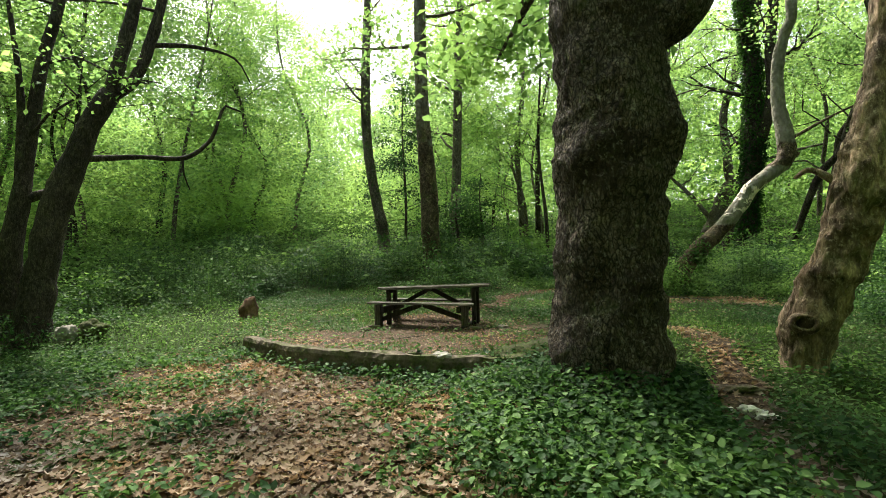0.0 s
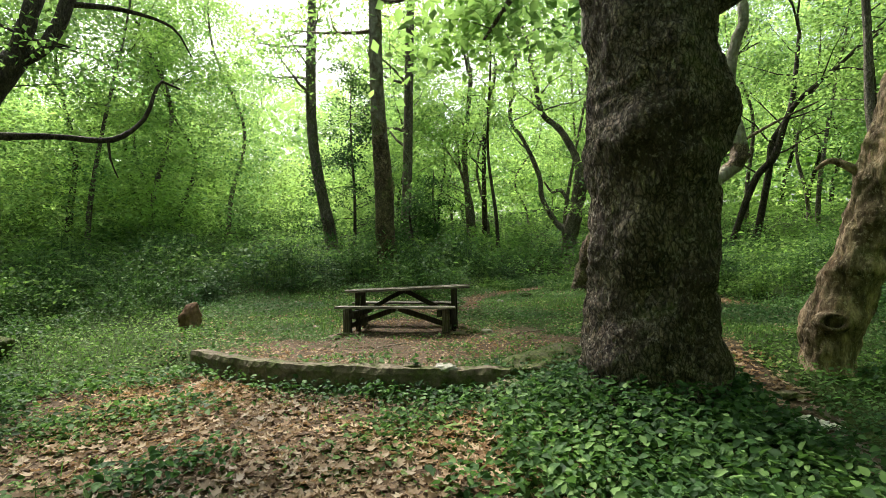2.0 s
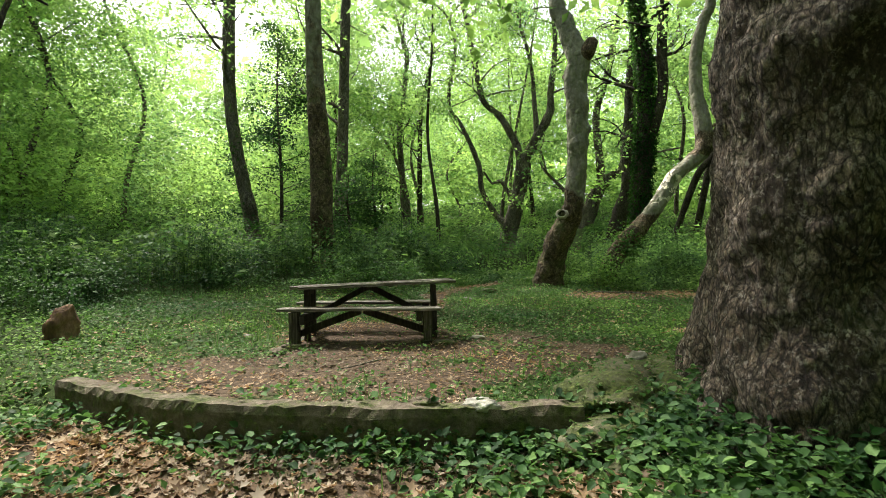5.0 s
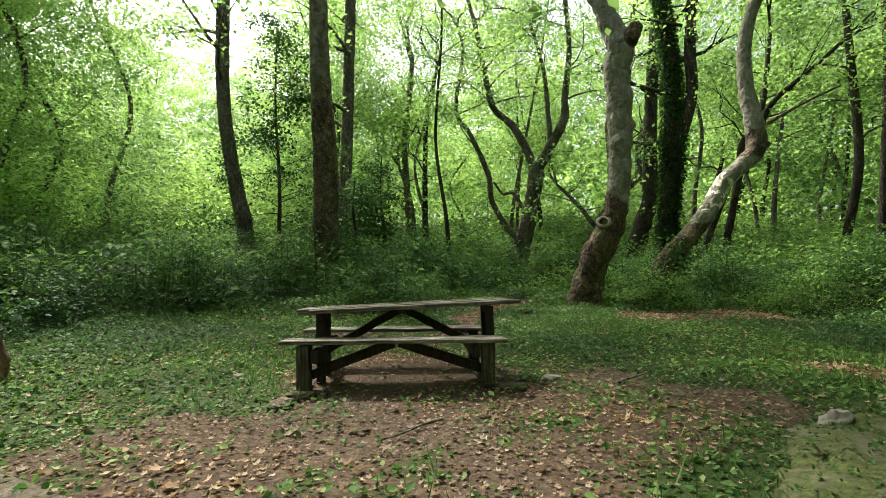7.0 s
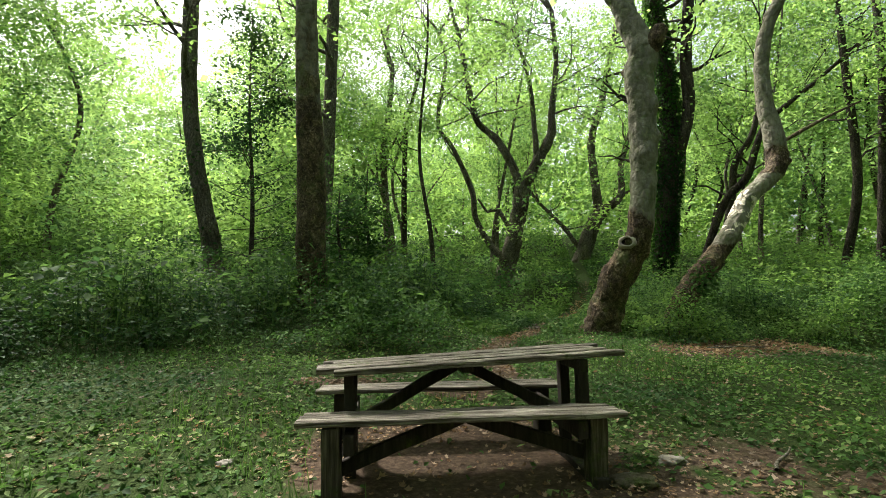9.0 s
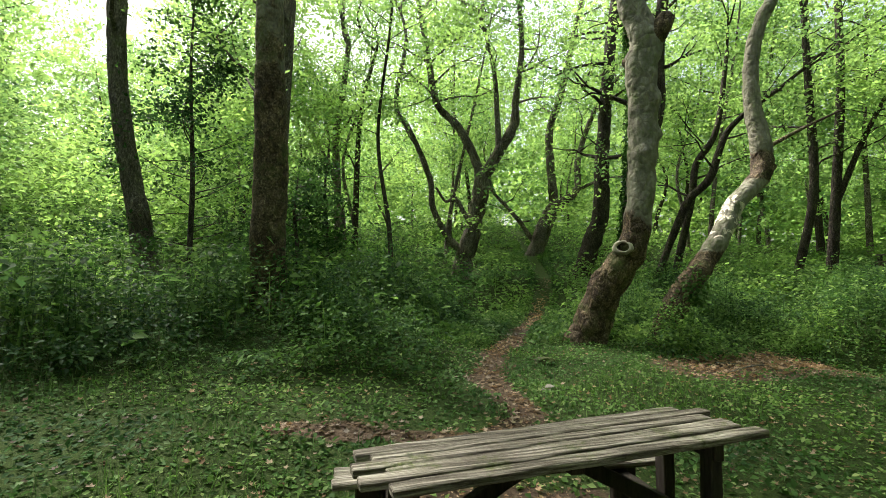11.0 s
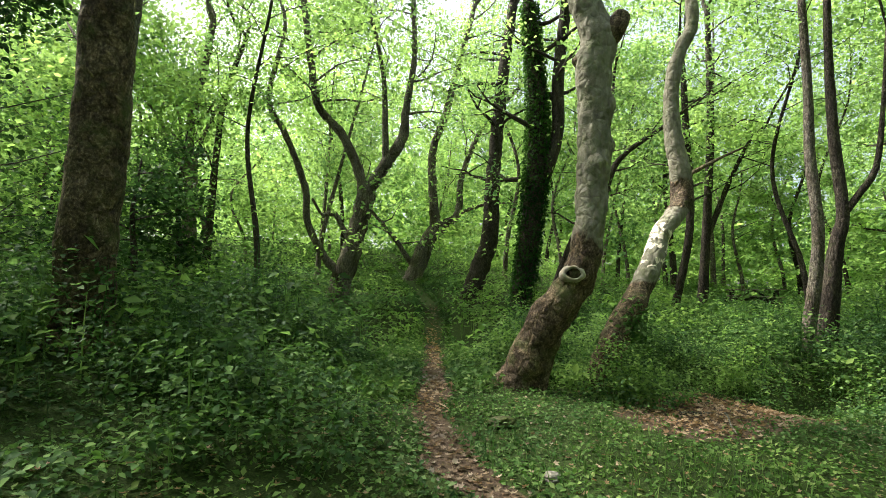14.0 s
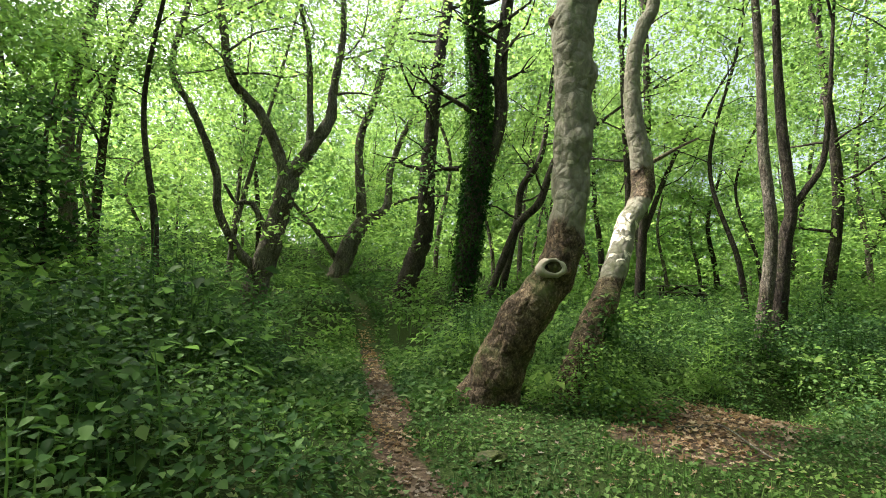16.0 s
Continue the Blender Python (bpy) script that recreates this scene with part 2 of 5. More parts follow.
def off_line(x, y, line):
    x, y = np.asarray(x, float), np.asarray(y, float)
    best = np.full(np.broadcast(x, y).shape, 1e9)
    for (ax, ay), (bx, by) in zip(line, line[1:]):
        t = np.clip(((x - ax) * (bx - ax) + (y - ay) * (by - ay)) / ((bx - ax) ** 2 + (by - ay) ** 2), 0, 1)
        best = np.minimum(best, np.hypot(x - ax - t * (bx - ax), y - ay - t * (by - ay)))
    return best


def gz(x, y):
    x, y = np.asarray(x, float), np.asarray(y, float)
    y0 = 12.0 + 8.0 * sstep(1.0, 7.0, x)
    rise = 0.11 * np.clip(y - y0, 0, 45) * sstep(0, 5, y - y0)
    rise = rise + 0.125 * np.clip(x - 7.5, 0, 16) * sstep(0, 4, x - 7.5) * sstep(4, 10, y)
    soft = 0.06 + 1.3 * (sstep(0.6, 2.0, x) + sstep(-2.7, -4.5, x))
    drop = -0.24 * sstep(-0.5, 0.5, (kerb_y(x) - y) / (2 * soft) + 0.0)
    drop = drop - 0.1 * np.exp(-((x - 3.1) ** 2 / 1.2 + (y - 4.8) ** 2 / 3.0))
    bank = 0.22 * np.exp(-((x - 1.75) ** 2 + (y - 5.2) ** 2) / 1.1)
    late = 0.07 * sstep(10, 13, y) * sstep(8, 5, x)
    ditch = -0.45 * np.exp(-(((x - 9.4) / 0.9) ** 2 + ((y - 12.3) / 0.7) ** 2))
    far = sstep(40, 90, np.hypot(x, y))
    bumps = 0.03 * wob(x, y, 1.3) + 0.012 * wob(x, y, 0.37, 2.0) * (1 - far)
    slope = np.clip(0.0367 * np.clip(y, 0, 60) - 0.0159 * np.clip(x, -25, 25) - 0.285, -0.3, 2.2) * sstep(7.5, 12, y)
    return rise + drop + bank + late + ditch + bumps + slope


def bare(x, y):
    """1 on bare earth, 0 under plants."""
    x, y = np.asarray(x, float), np.asarray(y, float)
    u, v = (x + 1.31) * 0.914 - (y - 9.94) * 0.404, (x + 1.31) * 0.404 + (y - 9.94) * 0.914
    seat = sstep(1.5, 0.6, np.hypot((u - 1.05) / 1.3, (v - 0.5) / 1.2) * 1.2)
    yard = sstep(1.2, 0.5, np.hypot((x + 0.4) / 3.3, (y - 8.3) / 1.7) + 0.32 * wob(x, y, 0.6, 3)) * (0.66 + 0.34 * wob(x, y, 0.35, 2))
    b = np.maximum(seat, yard)
    b = np.maximum(b, sstep(0.3, 0.06, off_line(x, y, PATH) + 0.14 * wob(x, y, 0.45)) * 0.95 * sstep(24, 19, y))
    b = np.maximum(b, sstep(0.34, 0.08, off_line(x, y, SIDE_PATH) + 0.14 * wob(x, y, 0.5)) * 0.9)
    litter = sstep(0.1, 0.5, kerb_y(x) - y) * sstep(1.0, -0.2, x) * sstep(-5.2, -4.0, x) * sstep(1.0, 2.5, y)
    b = np.maximum(b, litter * (0.55 + 0.45 * wob(x, y, 0.7, 1.0)))
    patch = sstep(1.25, 0.5, np.hypot((x - 7.0) / 2.3, (y - 13.0) / 1.2) + 0.22 * wob(x, y, 0.7, 6)) * 0.85
    return np.clip(np.maximum(b, patch) + 0.12 * wob(x, y, 0.3, 5), 0, 1)


BUSH_EDGE = [(-14, 4), (-7.6, 5.8), (-6.2, 8.0), (-5.4, 10.2), (-4.3, 12.2), (-3.0, 13.6), (-1.0, 14.0), (0.3, 13.7), (1.3, 14.2), (2.9, 15.9), (4.3, 17.4), (7.0, 21.0), (12.0, 27.0), (22, 44)]


def bush_height(x, y):
    """Height of the undergrowth above the ground, 0 where there is none."""
    x, y = np.asarray(x, float), np.asarray(y, float)
    edge = np.interp(x, [p[0] for p in BUSH_EDGE], [p[1] for p in BUSH_EDGE])
    h = 1.05 * sstep(0, 1.6, (y - edge) * 0.75) * sstep(7.5, 5.5, x - 0.55 * (y - 14))
    right = 1.1 * sstep(0.5, 1.8, off_line(x, y, PATH)) * sstep(5.2, 6.6, x) * sstep(15.0, 16.4, y)
    right2 = 1.1 * sstep(7.9, 9.2, x + 0.5 * np.clip(11 - y, 0, 4)) * sstep(5.5, 7, y)
    right2 = right2 * (1 - 0.95 * np.exp(-(((x - 9.2) / 1.0) ** 2 + ((y - 12.2) / 0.75) ** 2)))
    tree = 0.75 * np.exp(-((x - 6.5) ** 2 + (y - 14.2) ** 2) / 0.9) + 0.5 * np.exp(-((x - 8.2) ** 2 + (y - 15.6) ** 2) / 1.2)
    foot = 0.45 * np.exp(-((x - 4.7) ** 2 + (y - 5.5) ** 2) / 0.35) + 0.5 * np.exp(-((x - 5.8) ** 2 + (y - 4.6) ** 2) / 0.9)
    ahead = 0.85 * np.exp(-((x - 0.3) ** 2 / 3.0 + (y - 14.8) ** 2 / 1.2))
    h = h * (0.5 + 0.5 * sstep(9.5, 13.5, y)) * (1 - 0.8 * np.exp(-((x + 6.0) ** 2 / 0.6 + (y - 8.4) ** 2 / 1.5)) - 0.7 * np.exp(-((x + 3.8) ** 2 / 0.4 + (y - 10.2) ** 2 / 0.8)))
    h = np.maximum.reduce([h, right, right2, tree, foot, ahead])
    glade = 1 - np.exp(-((x - 22) ** 2 / 30 + (y - 16) ** 2 / 5)) - np.exp(-((x - 15) ** 2 + (y - 30) ** 2) / 14)
    h = h * np.clip(glade, 0, 1) * sstep(0.35, 0.95, off_line(x, y, PATH))
    return h * np.clip(0.78 + 0.6 * wob(x, y, 0.85, 3) + 0.2 * wob(x, y, 0.33, 8), 0.12, 1.7)


# ---- mesh helpers ----
def put(name, verts, faces, material, parent=None, label="", smooth=False):
    me = bpy.data.meshes.new(name)
    me.from_pydata([tuple(v) for v in verts], [], [tuple(f) for f in faces])
    me.materials.append(material)
    if smooth:
        me.polygons.foreach_set("use_smooth", [True] * len(me.polygons))
    ob = new(name, me)
    ob.parent = parent
    if label:
        tagged(ob, label)
    return ob


def part(name, bm, material, parent=None, label="", smooth=False):
    me = bpy.data.meshes.new(name)
    bm.to_mesh(me)
    bm.free()
    me.materials.append(material)
    if smooth:
        me.polygons.foreach_set("use_smooth", [True] * len(me.polygons))
    ob = new(name, me)
    ob.parent = parent
    if label:
        tagged(ob, label)
    return ob


def thing(name, x, y, z, label, category, group="", turn=0.0):
    ob = new(name)
    ob.matrix_basis = pose(x, y, z, 0, 0, turn)
    return tagged(ob, label, category, group)


DIAMOND = (np.array([(0, 0, 0), (0.32, 0.45, 0.1), (0, 1, -0.06), (-0.32, 0.45, 0.1)]), [(0, 1, 2), (0, 2, 3)])
OVAL = (np.array([(0, 0, -0.02), (0.3, 0.22, 0.08), (0.33, 0.55, 0.08), (0, 1, -0.12), (-0.33, 0.55, 0.08), (-0.3, 0.22, 0.08)]),
        [(0, 1, 2), (0, 2, 3), (0, 3, 4), (0, 4, 5)])
LOBED = (np.array([(0, 0, -0.03), (0.45, 0.05, 0.12), (0.27, 0.3, 0.02), (0.52, 0.6, 0.16), (0.16, 0.62, 0.0), (0, 1.05, 0.18), (-0.16, 0.62, 0.0), (-0.52, 0.6, 0.1), (-0.27, 0.3, 0.02), (-0.45, 0.05, 0.15)]),
         [(0, 1, 2), (2, 3, 4), (0, 2, 4), (4, 5, 6), (0, 4, 6), (6, 7, 8), (0, 6, 8), (0, 8, 9)])
BLADE = (np.array([(-0.03, 0, 0), (0.03, 0, 0), (0.02, 0.6, 0.06), (0, 1, 0.22), (-0.02, 0.6, 0.06)]), [(0, 1, 2), (0, 2, 4), (4, 2, 3)])


def leaf_arrays(centres, sizes, shape, tilt=0.6, yaw=None, lift=None):
    """tilt: spread of the leaves' slope in radians; lift: mean slope upwards along the leaf."""
    tv, tf = shape
    n = len(centres)
    yaw = rng.uniform(0, 2 * np.pi, n) if yaw is None else yaw
    pitch = rng.normal(0 if lift is None else lift, tilt, n)
    roll = rng.normal(0, tilt, n)
    cy, sy, cp, sp, cr, sr = np.cos(yaw), np.sin(yaw), np.cos(pitch), np.sin(pitch), np.cos(roll), np.sin(roll)
    v = tv[None] * np.asarray(sizes)[:, None, None]
    x, y, z = v[..., 0], v[..., 1], v[..., 2]
    x, z = x * cr[:, None] + z * sr[:, None], -x * sr[:, None] + z * cr[:, None]
    y, z = y * cp[:, None] - z * sp[:, None], y * sp[:, None] + z * cp[:, None]
    x, y = x * cy[:, None] - y * sy[:, None], x * sy[:, None] + y * cy[:, None]
    verts = np.stack([x, y, z], -1) + np.asarray(centres)[:, None, :]
    faces = (np.array(tf)[None] + (np.arange(n) * len(tv))[:, None, None]).reshape(-1, 3)
    return verts.reshape(-1, 3), faces


def leaf_mesh(name, groups, material):
    """One mesh of triangles out of several (verts, faces) groups."""
    vs, fs, k = [], [], 0
    for v, f in groups:
        vs.append(v)
        fs.append(f + k)
        k += len(v)
    v, f = np.concatenate(vs), np.concatenate(fs)
    me = bpy.data.meshes.new(name)
    me.vertices.add(len(v))
    me.vertices.foreach_set("co", v.astype(np.float32).ravel())
    me.loops.add(f.size)
    me.loops.foreach_set("vertex_index", f.astype(np.int32).ravel())
    me.polygons.add(len(f))
    me.polygons.foreach_set("loop_start", np.arange(0, f.size, 3, dtype=np.int32))
    me.polygons.foreach_set("loop_total", np.full(len(f), 3, dtype=np.int32))
    me.update(calc_edges=True)
    me.materials.append(material)
    return me


def spline(points, step):
    """Points (x, y, z, r) resampled along a Catmull-Rom curve."""
    p = np.array(points, float)
    p = np.vstack([2 * p[0] - p[1], p, 2 * p[-1] - p[-2]])
    out = []
    for i in range(1, len(p) - 2):
        n = max(1, int(np.linalg.norm(p[i + 1, :3] - p[i, :3]) / step))
        for k in range(n):
            t = k / n
            out.append(0.5 * (2 * p[i] + (p[i + 1] - p[i - 1]) * t + (2 * p[i - 1] - 5 * p[i] + 4 * p[i + 1] - p[i + 2]) * t * t + (3 * p[i] - p[i - 1] - 3 * p[i + 1] + p[i + 2]) * t ** 3))
    out.append(p[-2])
    return np.array(out)


def tube_arrays(points, seg=10, step=0.3, rough=0.06, grain=3.0, burls=(), lobes=0.0, seed=0.0, crust=0.0):
    """A limb round a line of (x, y, z, r). burls: (point, size, amount) swellings, or hollows where amount is negative. lobes: root flare at the foot."""
    c = spline(points, step)
    d = np.gradient(c[:, :3], axis=0)
    d /= np.linalg.norm(d, axis=1)[:, None] + 1e-9
    side = np.cross(d[0], (0.3, 1, 0.2))
    verts, foot = [], c[0, 2]
    for i, q in enumerate(c):
        side = side - d[i] * np.dot(side, d[i])
        side /= np.linalg.norm(side)
        up = np.cross(d[i], side)
        r = max(q[3], 0.004)
        for k in range(seg):
            a = 2 * np.pi * k / seg
            out = side * np.cos(a) + up * np.sin(a)
            at = q[:3] + out * r
            s = 1 + rough * (noise.noise(Vector(at * grain) + Vector((seed, 0, 0))) * 1.4 + 0.6 * noise.noise(Vector(at * grain * 3.1)))
            if crust:
                q2 = Vector((at[0] * 13, at[1] * 13, at[2] * 5.5))
                s += crust * (abs(noise.noise(q2)) * 1.6 - 0.5 + 0.8 * abs(noise.noise(q2 * 2.3)))
            if lobes:
                s += lobes * math.exp(-max(0, q[2] - foot - 0.1) / 0.28) * (0.55 + 0.45 * math.sin(5 * a + seed))
            at = q[:3] + out * r * s
            for b, size, amount in burls:
                w = math.exp(-((at[0] - b[0]) ** 2 + (at[1] - b[1]) ** 2 + (at[2] - b[2]) ** 2) / size ** 2)
                at = at + out * amount * w
            verts.append(at)
    faces = []
    for i in range(len(c) - 1):
        for k in range(seg):
            a, b = i * seg + k, i * seg + (k + 1) % seg
            faces.append((a, b, b + seg, a + seg))
    n = len(verts)
    verts.append(c[-1, :3] + d[-1] * c[-1, 3] * 0.6)
    faces += [((len(c) - 1) * seg + k, (len(c) - 1) * seg + (k + 1) % seg, n) for k in range(seg)]
    return np.array(verts), faces


def joined(arrays):
    vs, fs, k = [], [], 0
    for v, f in arrays:
        vs.append(v)
        fs += [tuple(j + k for j in q) for q in f]
        k += len(v)
    return np.concatenate(vs), fs


def grow(start, way, length, radius, depth, out, tips, rnd, lean=0.25, rise=0.12):
    """A wandering branch and its forks: out gets lines, tips get (place, reach)."""
    p, d, n = np.array(start, float), np.array(way, float), max(3, int(length / 0.6))
    d /= np.linalg.norm(d)
    line = [(*p, radius)]
    for i in range(n):
        d = d + rnd.normal(0, lean, 3) * np.array((1, 1, 0.7)) + np.array((0, 0, rise))
        d /= np.linalg.norm(d)
        p = p + d * length / n
        line.append((*p, radius * (1 - 0.75 * (i + 1) / n)))
        if depth and i >= n // 3 and rnd.random() < 0.75:
            w = d + rnd.normal(0, 0.75, 3) * np.array((1, 1, 0.45))
            grow(p, w, length * rnd.uniform(0.4, 0.65), radius * 0.5 * (1 - 0.6 * i / n), depth - 1, out, tips, rnd, lean, rise)
        if depth <= 1 and i >= 1:
            tips.append((p.copy(), length * 0.22))
    tips.append((p.copy(), length * 0.25))
    out.append(line)


def foliage(tips, per, size, spread, shape=DIAMOND, flat=0.35, tilt=0.55):
    """Sprays of leaves round the branch tips."""
    cs = []
    for p, reach in tips:
        s = spread * (0.6 + 0.6 * rng.random())
        c = np.clip(rng.normal(0, 1, (per, 3)), -1.7, 1.7) * np.array((s, s, s * flat)) + p
        c[:, 2] -= 0.25 * np.hypot(c[:, 0] - p[0], c[:, 1] - p[1]) ** 2 / max(s, 0.1)
        cs.append(c)
    c = np.concatenate(cs)
    return leaf_arrays(c, size * rng.uniform(0.6, 1.3, len(c)), shape, tilt)


# ---- ground ----
def axis(lo, hi, near_lo, near_hi, fine, coarse):
    a = list(np.arange(near_lo, near_hi, fine))
    s, v = fine, near_hi
    while v < hi:
        a.append(v)
        s = min(s * 1.16, coarse)
        v += s
    a.append(hi)
    s, v, left = fine, near_lo, []
    while v > lo:
        s = min(s * 1.16, coarse)
        v -= s
        left.append(max(v, lo))
    return np.array(left[::-1] + a)


gx, gy = axis(-900, 900, -6, 10, 0.13, 120), axis(-700, 1100, 0, 16, 0.11, 120)
GX, GY = np.meshgrid(gx, gy)
GZ = gz(GX, GY)
nx = len(gx)
quads = [(j * nx + i, j * nx + i + 1, (j + 1) * nx + i + 1, (j + 1) * nx + i) for j in range(len(gy) - 1) for i in range(nx - 1)]


def ground_material():
    m, n, l, b = nodes_of("forest_floor")
    v = coords(n, l)
    f, g, h = noise_tex(n, l, v, 22, 10, 0.7), noise_tex(n, l, v, 3.0, 6), noise_tex(n, l, v, 70, 4)
    earth = ramp(n, l, f, [(0.25, (0.028, 0.02, 0.014)), (0.5, (0.075, 0.053, 0.036)), (0.75, (0.17, 0.125, 0.088))])
    green = ramp(n, l, h, [(0.25, (0.012, 0.02, 0.006)), (0.5, (0.03, 0.05, 0.013)), (0.8, (0.07, 0.1, 0.025))])
    a = n.new("ShaderNodeAttribute")
    a.attribute_name = "bare"
    add = n.new("ShaderNodeMath")
    add.operation = "ADD"
    l.new(a.outputs["Fac"], add.inputs[0])
    l.new(g, add.inputs[1])
    col = mixed(n, l, ramp(n, l, add.outputs[0], [(0.8, (0, 0, 0)), (1.1, (1, 1, 1))]), green, earth)
    l.new(col, b.inputs["Base Color"])
    b.inputs["Roughness"].default_value = 0.95
    b.inputs["Specular IOR Level"].default_value = 0.1
    bump(n, l, f, 1.0, 0.03, b)
    return m


ground = put("ground", np.stack([GX.ravel(), GY.ravel(), GZ.ravel()], -1), quads, ground_material(), smooth=True)
tagged(ground, "brown earth and moss of the forest floor, worn bare in places", "ground", kind="structure")
att = ground.data.attributes.new("bare", "FLOAT", "POINT")
att.data.foreach_set("value", bare(GX, GY).astype(np.float32).ravel())


# ---- trees ----
def settle(points):
    """Stands a line of (x, y, z, ...) beyond the clearing on the rising ground."""
    return [(p[0] - 0.0024 * p[1] + 0.016 * p[2] - 0.167, 0.003 * p[0] + p[1] - 0.0366 * p[2] - 0.051, -0.0159 * p[0] + 0.0367 * p[1] + p[2] - 0.285, *p[3:]) for p in points]


def extend_down(points):
    x, y, z, r = points[0]
    ax, ay, az, ar = points[1]
    g = float(gz(x, y))
    if z > g - 0.1:
        k = min((z - g + 0.2) / max(az - z, 0.2), 1.2) * 0.6
        x2, y2 = x + (x - ax) * k, y + (y - ay) * k
        return [(x2, y2, float(gz(x2, y2)) - 0.2, r * 1.18)] + list(points)
    return list(points)


def tree(label, trunk, limbs, bark, seed, tops=(), seg=16, step=0.16, rough=0.07, burls=(), lobes=0.25, crown=(26, 0.14, 0.55), reach=4.0, depth=2,
         leaf=None, category="tree", group="", branches=(), grain=3.0, crust=0.0):
    """trunk, limbs: lines of (x, y, z, r). tops: limbs' numbers (0: the trunk) from whose ends the crown grows. branches: (line, share, length) side boughs."""
    rnd = np.random.default_rng(seed)
    if trunk[0][1] > 12:
        trunk, limbs, burls = settle(trunk), [settle(q) for q in limbs], [(settle([b[0]])[0], b[1], b[2]) for b in burls]
    lines = [extend_down(trunk)] + [list(q) for q in limbs]
    bx, by, bz, _ = lines[0][0]
    base = np.array((bx, by, bz + 0.2))
    ob = thing("tree", *base, label, category, group)
    shift = lambda line: [(q[0] - base[0], q[1] - base[1], q[2] - base[2], q[3]) for q in line]
    bl = [((b[0][0] - base[0], b[0][1] - base[1], b[0][2] - base[2]), b[1], b[2]) for b in burls]
    v, f = tube_arrays(shift(lines[0]), seg, step, rough, grain, bl, lobes, seed, crust)
    trunk_ob = put("trunk", v, f, bark, ob, smooth=True)
    for q in lines[1:]:
        v, f = tube_arrays(shift(q), max(8, seg // 2), step, rough, grain, (), 0, seed)
        put("limb", v, f, bark, ob, smooth=True)
    twigs, tips = [], []
    for k in tops:
        e, p = np.array(lines[k][-1]), np.array(lines[k][-2])
        d = (e - p)[:3]
        for s in range(2):
            grow(e[:3] - base, d / np.linalg.norm(d) + rnd.normal(0, 0.3 + 0.2 * s, 3), reach, e[3] * 0.9, depth, twigs, tips, rnd)
    if leaf:
        branches = list(branches) + [(k, s, 2.6) for k in tops for s in (0.45, 0.6, 0.72, 0.84, 0.93)]
    for k, share, length in branches:
        c = spline(lines[k], 0.2)
        q = c[int(share * (len(c) - 1))]
        a = rnd.uniform(0, 2 * np.pi)
        grow(q[:3] - base, (math.cos(a), math.sin(a), 0.35), length, q[3] * 0.35, 1, twigs, tips, rnd, 0.28, 0.03)
    if twigs:
        v, f = joined([tube_arrays(t, 4, 0.7, 0.0) for t in twigs])
        tagged(put("branchwork", v, f, bark, ob, smooth=True), kind="stuff")
        per, size, spread = crown
        c = new("crown", leaf_mesh("crown", [foliage(tips, per, size, spread)], leaf or LEAF))
        c.parent = ob
        tagged(c, kind="stuff")
    return ob, trunk_ob


def peel(ob, fn):
    """How far the outer bark has flaked off, by height in the mesh."""
    me = ob.data
    a = me.attributes.new("peel", "FLOAT", "POINT")
    a.data.foreach_set("value", [fn(v.co) for v in me.vertices])


# the great rugged tree by the bank
tree("huge old tree with rugged grey-brown bark and burls", [(1.78, 5.29, -0.12, 0.58), (1.79, 5.28, 0.39, 0.54), (1.83, 5.27, 1.07, 0.52), (1.85, 5.26, 1.64, 0.53), (1.86, 5.26, 2.15, 0.56), (1.92, 5.24, 2.55, 0.55),
      (1.89, 5.25, 3.07, 0.53), (1.88, 5.25, 3.42, 0.52), (1.86, 5.26, 3.75, 0.56), (1.9, 5.25, 4.6, 0.56), (1.8, 5.35, 6.2, 0.5), (1.7, 5.5, 8.0, 0.4)],
     [[(2.0, 5.2, 3.35, 0.3), (2.3, 5.1, 3.5, 0.27), (2.55, 5.03, 3.62, 0.22), (2.75, 4.98, 3.95, 0.2), (3.1, 4.9, 4.6, 0.17), (3.7, 4.7, 5.6, 0.14)],
      [(1.85, 5.4, 4.9, 0.14), (1.6, 6.6, 5.0, 0.08), (1.3, 7.8, 4.75, 0.04), (1.1, 8.5, 4.55, 0.02)],
      [(2.27, 6.38, -0.15, 0.5), (2.29, 6.32, 0.25, 0.42), (2.33, 6.22, 0.8, 0.36), (2.36, 6.15, 1.6, 0.33), (2.33, 6.0, 2.6, 0.33), (2.15, 5.7, 3.9, 0.34), (1.95, 5.45, 4.9, 0.3)]],
     BARK_BIG, 3, tops=(0, 1), branches=[(2, 0.7, 0.9), (2, 0.8, 0.9), (2, 0.9, 0.9), (2, 0.99, 0.9)], seg=150, step=0.03, rough=0.085, crust=0.035, grain=3.4, lobes=0.22, reach=5.0,
     burls=[((1.55, 4.75, 2.2), 0.28, 0.1), ((2.35, 4.95, 2.35), 0.3, 0.12), ((1.4, 4.9, 3.15), 0.2, 0.08), ((1.7, 4.7, 1.55), 0.16, -0.06), ((1.62, 4.72, 0.95), 0.2, -0.08),
            ((1.45, 4.85, 1.25), 0.22, 0.06), ((2.2, 4.85, 0.3), 0.25, 0.09), ((1.3, 5.0, 0.2), 0.25, 0.1), ((1.75, 4.72, 2.85), 0.2, 0.06)], crown=(34, 0.2, 0.7))

